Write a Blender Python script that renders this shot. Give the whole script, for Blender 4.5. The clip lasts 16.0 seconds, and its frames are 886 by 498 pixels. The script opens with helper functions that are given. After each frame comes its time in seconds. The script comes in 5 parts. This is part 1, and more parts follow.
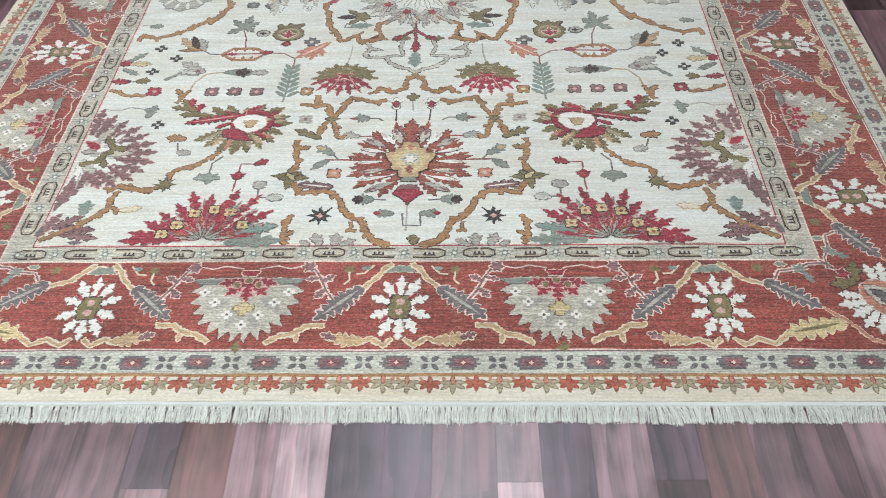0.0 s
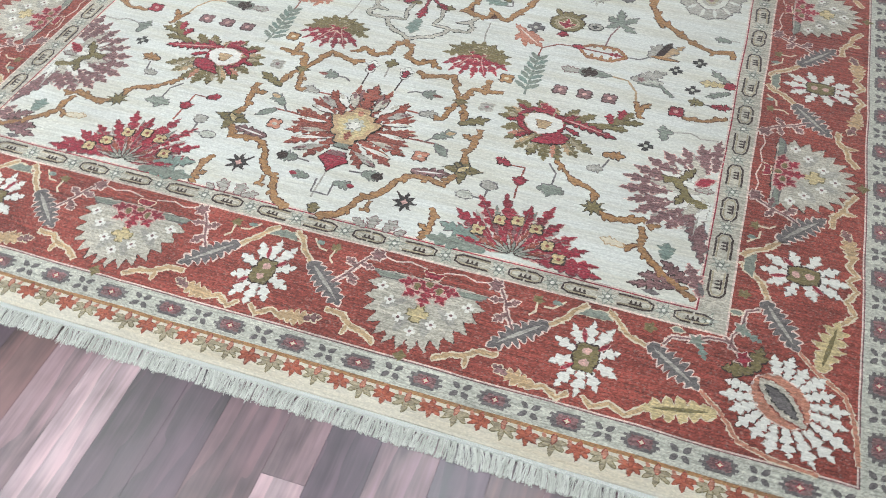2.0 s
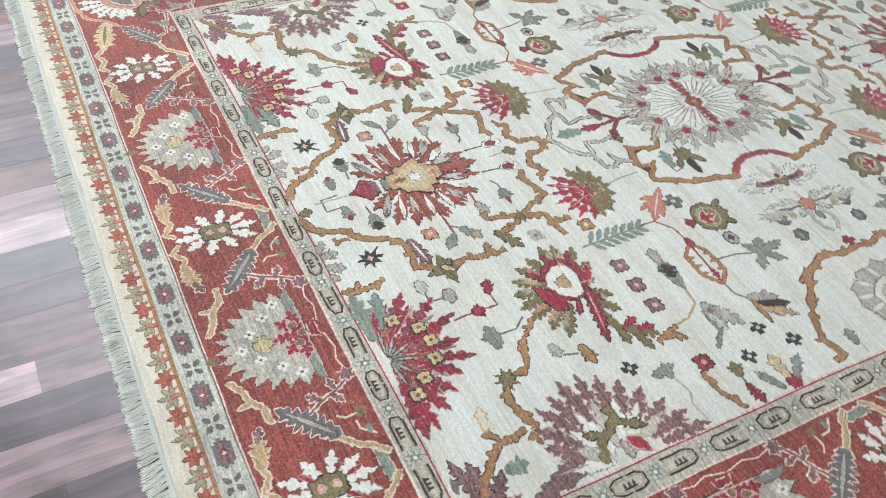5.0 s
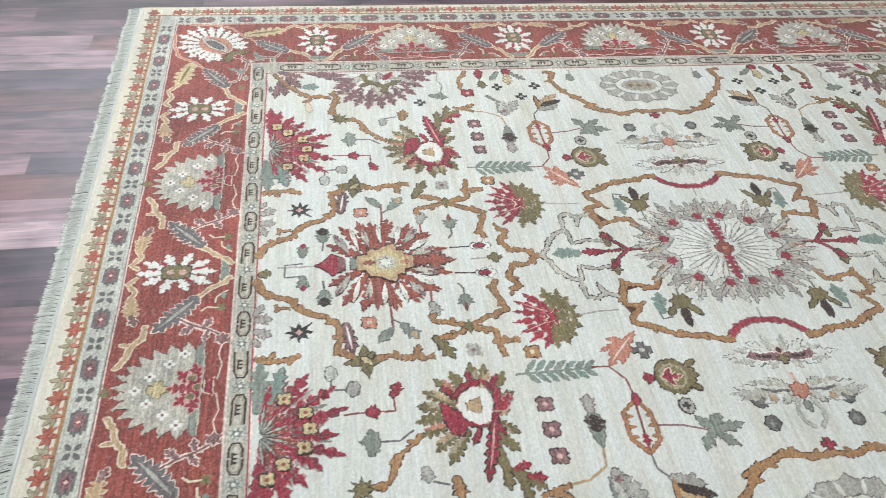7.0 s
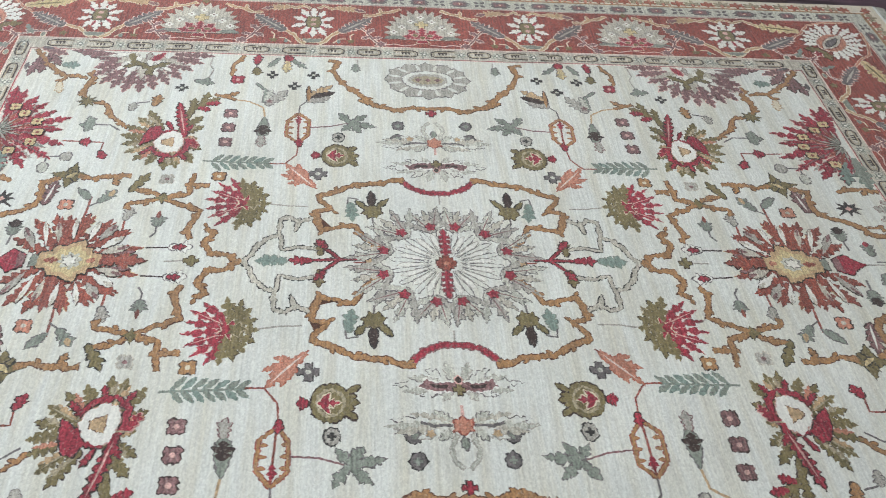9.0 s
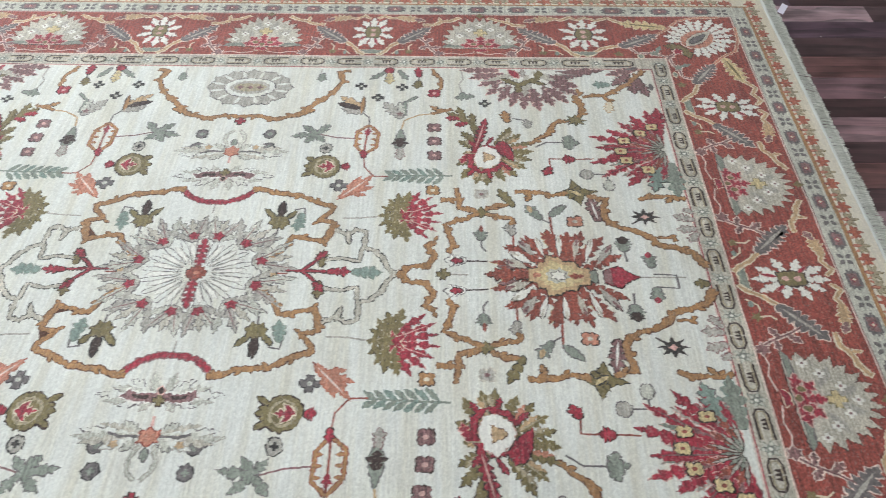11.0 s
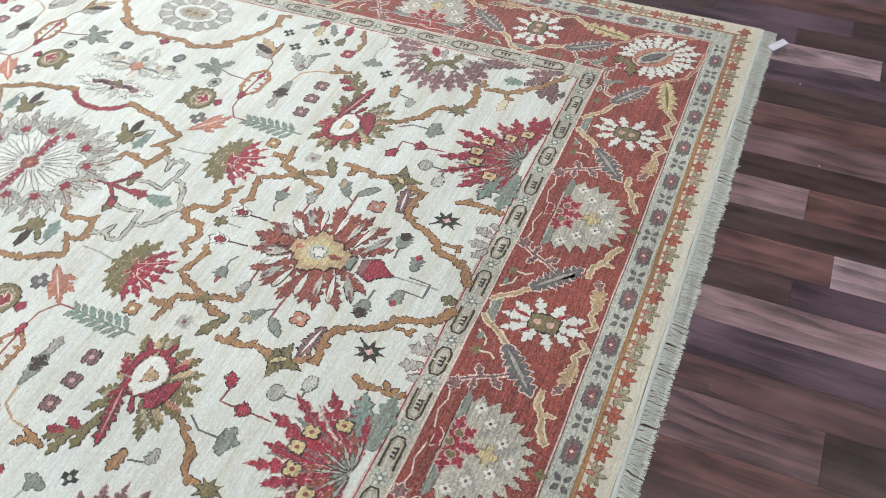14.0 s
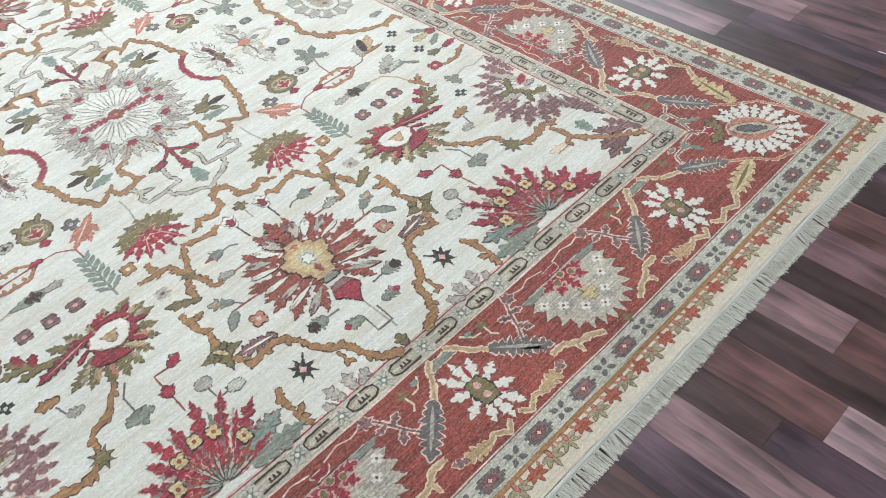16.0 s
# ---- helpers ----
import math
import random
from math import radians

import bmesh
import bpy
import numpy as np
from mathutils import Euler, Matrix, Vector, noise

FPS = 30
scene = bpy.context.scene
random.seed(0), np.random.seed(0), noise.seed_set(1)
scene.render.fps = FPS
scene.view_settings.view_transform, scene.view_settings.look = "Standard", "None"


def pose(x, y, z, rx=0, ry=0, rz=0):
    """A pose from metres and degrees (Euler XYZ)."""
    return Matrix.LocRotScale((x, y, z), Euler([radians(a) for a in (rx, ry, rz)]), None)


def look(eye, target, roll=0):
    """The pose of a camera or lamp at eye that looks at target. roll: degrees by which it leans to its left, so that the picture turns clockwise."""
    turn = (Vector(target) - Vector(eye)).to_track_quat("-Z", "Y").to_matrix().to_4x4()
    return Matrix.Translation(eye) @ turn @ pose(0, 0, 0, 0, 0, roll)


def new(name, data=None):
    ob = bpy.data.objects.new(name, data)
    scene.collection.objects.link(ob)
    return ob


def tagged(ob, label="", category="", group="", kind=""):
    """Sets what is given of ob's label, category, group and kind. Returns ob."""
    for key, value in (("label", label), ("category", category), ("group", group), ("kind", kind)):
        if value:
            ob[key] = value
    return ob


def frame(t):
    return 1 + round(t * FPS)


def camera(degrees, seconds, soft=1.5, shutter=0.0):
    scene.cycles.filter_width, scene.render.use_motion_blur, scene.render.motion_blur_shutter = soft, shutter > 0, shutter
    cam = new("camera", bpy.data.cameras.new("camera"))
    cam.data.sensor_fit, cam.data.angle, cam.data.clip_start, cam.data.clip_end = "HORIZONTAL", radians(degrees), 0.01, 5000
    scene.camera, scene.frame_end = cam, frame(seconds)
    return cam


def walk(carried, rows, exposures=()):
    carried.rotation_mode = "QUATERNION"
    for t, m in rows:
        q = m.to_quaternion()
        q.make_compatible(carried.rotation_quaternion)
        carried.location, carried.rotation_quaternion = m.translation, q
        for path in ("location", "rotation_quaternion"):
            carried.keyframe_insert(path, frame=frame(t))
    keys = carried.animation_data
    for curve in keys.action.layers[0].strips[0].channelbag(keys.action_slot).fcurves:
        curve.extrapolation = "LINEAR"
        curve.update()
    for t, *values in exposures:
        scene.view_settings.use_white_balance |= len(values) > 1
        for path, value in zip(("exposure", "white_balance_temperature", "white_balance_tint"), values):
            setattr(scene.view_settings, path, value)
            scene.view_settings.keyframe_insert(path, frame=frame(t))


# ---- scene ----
from mathutils.geometry import tessellate_polygon

cam = camera(54.0, 16.0, soft=0.95, shutter=0.3)
PATH = [
    (0, (0.136, -2.359, 1.336), (0.078, -0.977, -0.109), -2.0),
    (0.5, (0.225, -2.293, 1.313), (0.159, -0.943, -0.162), -1.2),
    (1, (0.341, -2.218, 1.301), (0.232, -0.91, -0.209), -0.5),
    (1.5, (0.49, -2.183, 1.287), (0.223, -0.889, -0.215), -1.7),
    (2, (0.688, -2.154, 1.286), (0.249, -0.901, -0.21), -0.7),
    (2.5, (0.804, -2.065, 1.276), (0.254, -0.859, -0.222), -0.3),
    (3, (0.911, -1.914, 1.259), (0.244, -0.753, -0.227), 0.7),
    (3.5, (1.045, -1.822, 1.252), (0.168, -0.763, -0.2), -0.1),
    (3.7, (1.119, -1.784, 1.244), (0.171, -0.78, -0.204), 0.6),
    (5.8, (1.432, -1.243, 1.317), (0.06, -0.76, -0.055), 5.7),
    (6, (1.472, -1.186, 1.323), (0.054, -0.785, -0.03), 5.2),
    (6.5, (1.456, -1.055, 1.317), (-0.006, -0.795, -0.023), 3.6),
    (7, (1.396, -0.9, 1.333), (-0.058, -0.653, -0.019), 4.0),
    (7.5, (1.375, -0.732, 1.349), (-0.06, -0.501, -0.025), 3.5),
    (8, (1.39, -0.516, 1.367), (-0.035, -0.295, -0.02), 4.1),
    (8.5, (1.339, -0.361, 1.347), (-0.077, -0.138, -0.048), 5.4),
    (8.7, (1.315, -0.302, 1.346), (-0.094, -0.069, -0.054), 6.4),
    (10.8, (1.322, 0.469, 1.395), (-0.094, 0.456, -0.017), 0.2),
    (11, (1.299, 0.554, 1.388), (-0.111, 0.54, -0.031), 0.2),
    (11.5, (1.283, 0.729, 1.389), (-0.12, 0.728, -0.036), -0.0),
    (12, (1.316, 0.93, 1.376), (-0.089, 0.888, -0.046), -0.2),
    (12.5, (1.293, 1.077, 1.371), (-0.098, 0.965, -0.062), -0.7),
    (13, (1.19, 1.234, 1.368), (-0.176, 1.039, -0.079), 0.1),
    (13.5, (1.122, 1.371, 1.362), (-0.202, 1.001, -0.091), -1.4),
    (14, (1.048, 1.565, 1.37), (-0.191, 0.999, -0.095), -1.8),
    (14.5, (0.937, 1.678, 1.362), (-0.219, 0.982, -0.114), -2.2),
    (15, (0.778, 1.759, 1.35), (-0.331, 0.992, -0.126), -1.6),
    (15.5, (0.668, 1.874, 1.367), (-0.329, 0.955, -0.103), -4.2),
    (16, (0.638, 1.956, 1.362), (-0.269, 0.929, -0.095), -6.0),
]
walk(cam, [(t, look(eye, target, roll)) for t, eye, target, roll in PATH],
     exposures=[(0, -0.40), (2, -0.40), (3.5, -0.36), (6.5, -0.33), (8.5, -0.50), (11, -0.30), (12.5, -0.13), (14, -0.05), (16, -0.03)])

# ---- world and light ----
world = bpy.data.worlds.new("room_air")
scene.world = world
world.use_nodes = True
world.node_tree.nodes["Background"].inputs[0].default_value = (0.75, 0.82, 0.9, 1)
world.node_tree.nodes["Background"].inputs[1].default_value = 0.05

ROOM_X, ROOM_Y, CEIL = 4.2, 4.8, 2.9
COOL, NEUTRAL = (0.82, 0.90, 1.0), (0.92, 0.95, 0.94)
# unseen panels, assumed from floor reflections and added where brightness had to be raised
LAMPS = [(0.1, -0.1, 32.0, (0.84, 0.90, 1.0)), (-1.5, -0.9, 27.0, NEUTRAL), (1.6, 0.0, 2.0, NEUTRAL), (0.0, -2.9, 64.0, COOL), (-2.9, -1.8, 66.0, COOL), (-0.7, 3.5, 19.0, (1.0, 0.96, 0.90))]
for lx, ly, power, tint in LAMPS:
    data = bpy.data.lights.new("added_panel_light", "AREA")
    data.shape, data.size, data.size_y = "RECTANGLE", 0.56, 1.16
    data.energy, data.color = power, tint
    lamp = new("added_panel_light", data)
    lamp.location = (lx, ly, CEIL - 0.035)
# added fill light from the west, set in an unseen, invented high window
FILL_Y, FILL_Z = (-3.6, -0.6), (1.9, 2.75)
data = bpy.data.lights.new("west_fill_light", "AREA")
data.shape, data.size, data.size_y = "RECTANGLE", FILL_Y[1] - FILL_Y[0], FILL_Z[1] - FILL_Z[0]
data.energy, data.color = 62.0, (0.80, 0.91, 1.0)
lamp = new("west_fill_light", data)
lamp.matrix_world = look((-ROOM_X - 0.03, sum(FILL_Y) / 2, sum(FILL_Z) / 2), (0, sum(FILL_Y) / 2, sum(FILL_Z) / 2))


# ---- materials ----
def principled(name):
    mat = bpy.data.materials.new(name)
    mat.use_nodes = True
    tree = mat.node_tree
    return mat, tree, tree.nodes["Principled BSDF"]


def node(tree, kind, **values):
    n = tree.nodes.new(kind)
    for key, value in values.items():
        n.inputs[key.replace("_", " ")].default_value = value
    return n


def wool(name, rgb, streak=0.10, aged=None):
    """Knotted wool: colour drifts in weft-wise streaks, tufts roughen the surface."""
    mat, tree, bsdf = principled(name)
    link = tree.links.new
    where = tree.nodes.new("ShaderNodeTexCoord")
    # weft streaks, long in x and thin in y
    stretch = tree.nodes.new("ShaderNodeMapping")
    stretch.inputs["Scale"].default_value = (9.0, 190.0, 1.0)
    link(where.outputs["Object"], stretch.inputs[0])
    weft = node(tree, "ShaderNodeTexNoise", Scale=1.0, Detail=3.0)
    link(stretch.outputs[0], weft.inputs["Vector"])
    patch = node(tree, "ShaderNodeTexNoise", Scale=5.0, Detail=2.0)
    link(where.outputs["Object"], patch.inputs["Vector"])
    # single knots: short dashes along the weft
    dash = tree.nodes.new("ShaderNodeMapping")
    dash.inputs["Scale"].default_value = (95.0, 300.0, 1.0)
    link(where.outputs["Object"], dash.inputs[0])
    tuft = node(tree, "ShaderNodeTexNoise", Scale=1.0, Detail=2.0, Roughness=0.7)
    link(dash.outputs[0], tuft.inputs["Vector"])
    total = tree.nodes.new("ShaderNodeMath")
    total.operation = "MULTIPLY_ADD"
    total.inputs[1].default_value = 2.0
    link(weft.outputs[0], total.inputs[0])
    link(patch.outputs[0], total.inputs[2])
    both = tree.nodes.new("ShaderNodeMath")
    both.operation = "MULTIPLY_ADD"
    both.inputs[1].default_value = 1.5
    link(tuft.outputs[0], both.inputs[0])
    link(total.outputs[0], both.inputs[2])
    ramp = tree.nodes.new("ShaderNodeMapRange")
    ramp.inputs["From Min"].default_value, ramp.inputs["From Max"].default_value = 1.8, 2.7
    ramp.inputs["To Min"].default_value, ramp.inputs["To Max"].default_value = 1 - 3.0 * streak, 1 + 3.0 * streak
    link(both.outputs[0], ramp.inputs["Value"])
    tint = tree.nodes.new("ShaderNodeMix")
    tint.data_type, tint.blend_type = "RGBA", "MULTIPLY"
    tint.inputs["Factor"].default_value = 1.0
    tint.inputs["A"].default_value = (*rgb, 1)
    if aged:
        # dye lots: broad weft-wise bands lean to a second shade
        lot = tree.nodes.new("ShaderNodeMapping")
        lot.inputs["Scale"].default_value = (2.2, 24.0, 1.0)
        link(where.outputs["Object"], lot.inputs[0])
        band = node(tree, "ShaderNodeTexNoise", Scale=1.0, Detail=4.0, Roughness=0.6)
        link(lot.outputs[0], band.inputs["Vector"])
        choose = tree.nodes.new("ShaderNodeMapRange")
        choose.inputs["From Min"].default_value, choose.inputs["From Max"].default_value = 0.42, 0.66
        link(band.outputs[0], choose.inputs["Value"])
        blend = tree.nodes.new("ShaderNodeMix")
        blend.data_type = "RGBA"
        blend.inputs["A"].default_value, blend.inputs["B"].default_value = (*rgb, 1), (*aged, 1)
        link(choose.outputs[0], blend.inputs["Factor"])
        link(blend.outputs["Result"], tint.inputs["A"])
    grey = tree.nodes.new("ShaderNodeCombineColor")
    for k in range(3):
        link(ramp.outputs[0], grey.inputs[k])
    link(grey.outputs[0], tint.inputs["B"])
    # knots: every cell takes a slightly different dye, a few are rubbed pale
    grid = tree.nodes.new("ShaderNodeMapping")
    grid.inputs["Scale"].default_value = (300.0, 430.0, 1.0)
    link(where.outputs["Object"], grid.inputs[0])
    cells = node(tree, "ShaderNodeTexVoronoi", Scale=1.0)
    cells.voronoi_dimensions = "2D"
    link(grid.outputs[0], cells.inputs["Vector"])
    split = tree.nodes.new("ShaderNodeSeparateColor")
    link(cells.outputs["Color"], split.inputs[0])
    shade = tree.nodes.new("ShaderNodeMapRange")
    shade.inputs["To Min"].default_value, shade.inputs["To Max"].default_value = 1 - 3.0 * streak, 1 + 2.4 * streak
    link(split.outputs[0], shade.inputs["Value"])
    cell_grey = tree.nodes.new("ShaderNodeCombineColor")
    for k in range(3):
        link(shade.outputs[0], cell_grey.inputs[k])
    dyed = tree.nodes.new("ShaderNodeMix")
    dyed.data_type, dyed.blend_type = "RGBA", "MULTIPLY"
    dyed.inputs["Factor"].default_value = 1.0
    link(tint.outputs["Result"], dyed.inputs["A"])
    link(cell_grey.outputs[0], dyed.inputs["B"])
    rubbed = tree.nodes.new("ShaderNodeMapRange")
    rubbed.inputs["From Min"].default_value, rubbed.inputs["From Max"].default_value = 0.84, 1.0
    rubbed.inputs["To Max"].default_value = 0.24
    link(split.outputs[1], rubbed.inputs["Value"])
    worn = tree.nodes.new("ShaderNodeMix")
    worn.data_type = "RGBA"
    worn.inputs["B"].default_value = (0.50, 0.46, 0.39, 1)
    link(rubbed.outputs[0], worn.inputs["Factor"])
    link(dyed.outputs["Result"], worn.inputs["A"])
    link(worn.outputs["Result"], bsdf.inputs["Base Color"])
    bump = node(tree, "ShaderNodeBump", Strength=0.5, Distance=0.002)
    link(both.outputs[0], bump.inputs["Height"])
    link(bump.outputs[0], bsdf.inputs["Normal"])
    bsdf.inputs["Roughness"].default_value = 0.64
    bsdf.inputs["Sheen Weight"].default_value = 0.34
    bsdf.inputs["Sheen Roughness"].default_value = 0.5
    bsdf.inputs["Specular IOR Level"].default_value = 0.28
    return mat


def plain(name, rgb, rough=0.8):
    mat, tree, bsdf = principled(name)
    where = tree.nodes.new("ShaderNodeTexCoord")
    n = node(tree, "ShaderNodeTexNoise", Scale=14.0, Detail=5.0)
    tree.links.new(where.outputs["Object"], n.inputs["Vector"])
    ramp = tree.nodes.new("ShaderNodeValToRGB")
    ramp.color_ramp.elements[0].color = (*[c * 0.88 for c in rgb], 1)
    ramp.color_ramp.elements[1].color = (*[min(1, c * 1.08) for c in rgb], 1)
    tree.links.new(n.outputs[0], ramp.inputs[0])
    tree.links.new(ramp.outputs[0], bsdf.inputs["Base Color"])
    bsdf.inputs["Roughness"].default_value = rough
    return mat


WOOL = {
    "ivory": (0.622, 0.636, 0.578), "red": (0.268, 0.060, 0.042), "crimson": (0.30, 0.028, 0.044),
    "rust": (0.27, 0.07, 0.045), "gold": (0.35, 0.185, 0.075), "olive": (0.185, 0.150, 0.062),
    "sage": (0.21, 0.235, 0.19), "grey": (0.36, 0.34, 0.29), "stone": (0.45, 0.42, 0.34), "mist": (0.46, 0.46, 0.385),
    "mauve": (0.205, 0.108, 0.105), "brown": (0.042, 0.024, 0.019), "ink": (0.03, 0.027, 0.024),
    "slate": (0.135, 0.120, 0.116), "khaki": (0.34, 0.29, 0.19), "white": (0.68, 0.67, 0.60), "pink": (0.54, 0.33, 0.28), "cream": (0.62, 0.55, 0.40),
    "orange": (0.36, 0.10, 0.055), "tan": (0.45, 0.31, 0.17), "straw": (0.52, 0.42, 0.22), "teal": (0.19, 0.25, 0.21),
    "salmon": (0.46, 0.20, 0.13), "blush": (0.64, 0.52, 0.44), "umber": (0.10, 0.040, 0.022), "eggshell": (0.62, 0.58, 0.47),
}
AGED = {"ivory": (0.570, 0.556, 0.458), "red": (0.228, 0.050, 0.036), "eggshell": (0.60, 0.53, 0.39), "gold": (0.30, 0.165, 0.075), "olive": (0.155, 0.125, 0.055), "rust": (0.21, 0.062, 0.045), "crimson": (0.25, 0.028, 0.044)}
MAT = {key: wool("wool_" + key, rgb, 0.15 if key in ("red", "crimson", "mauve", "rust") else 0.038 if key in ("ivory", "white", "cream", "eggshell") else 0.10, AGED.get(key)) for key, rgb in WOOL.items()}


def fringe_material():
    mat, tree, bsdf = principled("cotton_fringe")
    rnd = tree.nodes.new("ShaderNodeNewGeometry")
    ramp = tree.nodes.new("ShaderNodeValToRGB")
    ramp.color_ramp.elements[0].color = (0.42, 0.43, 0.37, 1)
    ramp.color_ramp.elements[1].color = (0.72, 0.73, 0.66, 1)
    tree.links.new(rnd.outputs["Random Per Island"], ramp.inputs[0])
    tree.links.new(ramp.outputs[0], bsdf.inputs["Base Color"])
    bsdf.inputs["Roughness"].default_value = 0.9
    return mat


def laminate(name, tones):
    """Wood-look laminate: every board takes its own tone between the given ones, with flame grain along its length."""
    mat, tree, bsdf = principled(name)
    link = tree.links.new
    info = tree.nodes.new("ShaderNodeObjectInfo")
    where = tree.nodes.new("ShaderNodeTexCoord")
    shift = node(tree, "ShaderNodeMath")
    shift.operation = "MULTIPLY"
    shift.inputs[1].default_value = 37.0
    link(info.outputs["Random"], shift.inputs[0])
    offset = tree.nodes.new("ShaderNodeCombineXYZ")
    for k in range(3):
        link(shift.outputs[0], offset.inputs[k])
    moved = tree.nodes.new("ShaderNodeVectorMath")
    link(where.outputs["Object"], moved.inputs[0])
    link(offset.outputs[0], moved.inputs[1])

    def scaled(x, y, kind, **values):
        stretch = tree.nodes.new("ShaderNodeMapping")
        stretch.inputs["Scale"].default_value = (x, y, 1.0)
        link(moved.outputs[0], stretch.inputs[0])
        texture = node(tree, kind, Scale=1.0, **values)
        link(stretch.outputs[0], texture.inputs["Vector"])
        return texture

    flame = scaled(7.0, 1.6, "ShaderNodeTexWave", Distortion=11.0, Detail=3.0, Detail_Scale=1.1)
    flame.wave_type, flame.bands_direction, flame.wave_profile = "BANDS", "X", "SAW"
    grain = scaled(210.0, 7.0, "ShaderNodeTexNoise", Detail=3.0)
    bands = scaled(26.0, 3.4, "ShaderNodeTexNoise", Detail=3.0, Distortion=0.8)
    cloud = scaled(13.0, 7.0, "ShaderNodeTexNoise", Detail=3.0)

    def plus(a, factor, b):
        n = tree.nodes.new("ShaderNodeMath")
        n.operation = "MULTIPLY_ADD"
        n.inputs[1].default_value = factor
        link(a, n.inputs[0])
        link(b, n.inputs[2])
        return n.outputs[0]

    total = plus(grain.outputs[0], 0.36, plus(bands.outputs[0], 0.85, plus(flame.outputs["Fac"], 0.20, cloud.outputs[0])))
    tone = tree.nodes.new("ShaderNodeValToRGB")
    ramp = tone.color_ramp
    ramp.elements[0].position, ramp.elements[0].color = 0.0, (*tones[0], 1)
    ramp.elements[1].position, ramp.elements[1].color = 1.0, (*tones[-1], 1)
    for k, rgb in enumerate(tones[1:-1], 1):
        ramp.elements.new(k / (len(tones) - 1)).color = (*rgb, 1)
    link(info.outputs["Random"], tone.inputs[0])
    gain = node(tree, "ShaderNodeMapRange")
    gain.inputs["From Min"].default_value, gain.inputs["From Max"].default_value = 0.94, 1.50
    gain.inputs["To Min"].default_value, gain.inputs["To Max"].default_value = 0.42, 1.62
    link(total, gain.inputs["Value"])
    grey = tree.nodes.new("ShaderNodeCombineColor")
    for k in range(3):
        link(gain.outputs[0], grey.inputs[k])
    tint = tree.nodes.new("ShaderNodeMix")
    tint.data_type, tint.blend_type = "RGBA", "MULTIPLY"
    tint.inputs["Factor"].default_value = 1.0
    link(tone.outputs[0], tint.inputs["A"])
    link(grey.outputs[0], tint.inputs["B"])
    # some of the flames lean to red, some to grey
    hue = tree.nodes.new("ShaderNodeMix")
    hue.data_type, hue.blend_type = "RGBA", "MULTIPLY"
    hue.inputs["B"].default_value = (1.05, 0.93, 0.95, 1)
    link(flame.outputs["Fac"], hue.inputs["Factor"])
    link(tint.outputs["Result"], hue.inputs["A"])
    link(hue.outputs["Result"], bsdf.inputs["Base Color"])
    bump = node(tree, "ShaderNodeBump", Strength=0.14, Distance=0.0006)
    link(grain.outputs[0], bump.inputs["Height"])
    link(bump.outputs[0], bsdf.inputs["Normal"])
    rough = node(tree, "ShaderNodeMapRange")
    rough.inputs["To Min"].default_value, rough.inputs["To Max"].default_value = 0.28, 0.46
    link(cloud.outputs[0], rough.inputs["Value"])
    link(rough.outputs[0], bsdf.inputs["Roughness"])
    bsdf.inputs["Specular IOR Level"].default_value = 0.85
    return mat


M_FRINGE = fringe_material()
LAMINATE = {
    "dark": laminate("dark_laminate", ((0.050, 0.029, 0.030), (0.066, 0.037, 0.038), (0.058, 0.037, 0.039))),
    "slate": laminate("slate_laminate", ((0.074, 0.047, 0.062), (0.092, 0.060, 0.078))),
    "red": laminate("red_laminate", ((0.105, 0.052, 0.048), (0.128, 0.066, 0.062), (0.098, 0.054, 0.055))),
    "mid": laminate("mid_laminate", ((0.122, 0.074, 0.082), (0.152, 0.094, 0.102))),
    "light": laminate("light_laminate", ((0.200, 0.130, 0.137), (0.236, 0.162, 0.172))),
    "pale": laminate("pale_laminate", ((0.320, 0.238, 0.256), (0.360, 0.268, 0.272))),
}
M_CORD = plain("cotton_cord", (0.74, 0.76, 0.72), 0.9)
M_SEAM = plain("dark_seam", (0.10, 0.068, 0.066))
M_WALL = plain("wall_paint", (0.55, 0.54, 0.52))
M_TAG = plain("paper_tag", (0.82, 0.80, 0.90), 0.6)
M_BACK = plain("cotton_backing", (0.45, 0.40, 0.30), 0.95)
M_FRAME = plain("white_metal", (0.8, 0.8, 0.8), 0.4)
glow, glow_tree, glow_bsdf = principled("panel_diffuser")
glow_bsdf.inputs["Base Color"].default_value = (0.9, 0.9, 0.9, 1)
glow_bsdf.inputs["Emission Color"].default_value = (0.93, 0.97, 1.0, 1)
glow_bsdf.inputs["Emission Strength"].default_value = 6.0


# ---- builders ----
def mesh_of(name, verts, faces, materials, slots=None):
    data = bpy.data.meshes.new(name)
    data.from_pydata(verts, [], faces)
    for m in materials:
        data.materials.append(m)
    if slots is not None:
        data.polygons.foreach_set("material_index", slots)
    data.update()
    return data


def box_mesh(name, lo, hi, material, bevel=0.0):
    bm = bmesh.new()
    bmesh.ops.create_cube(bm, size=1.0)
    for v in bm.verts:
        v.co = [lo[k] + (v.co[k] + 0.5) * (hi[k] - lo[k]) for k in range(3)]
    if bevel:
        bmesh.ops.bevel(bm, geom=bm.edges[:], offset=bevel, segments=2, affect="EDGES")
    data = bpy.data.meshes.new(name)
    bm.to_mesh(data)
    bm.free()
    data.materials.append(material)
    return data


def part(name, data, parent, label=""):
    ob = new(name, data)
    ob.parent = parent
    return tagged(ob, label)


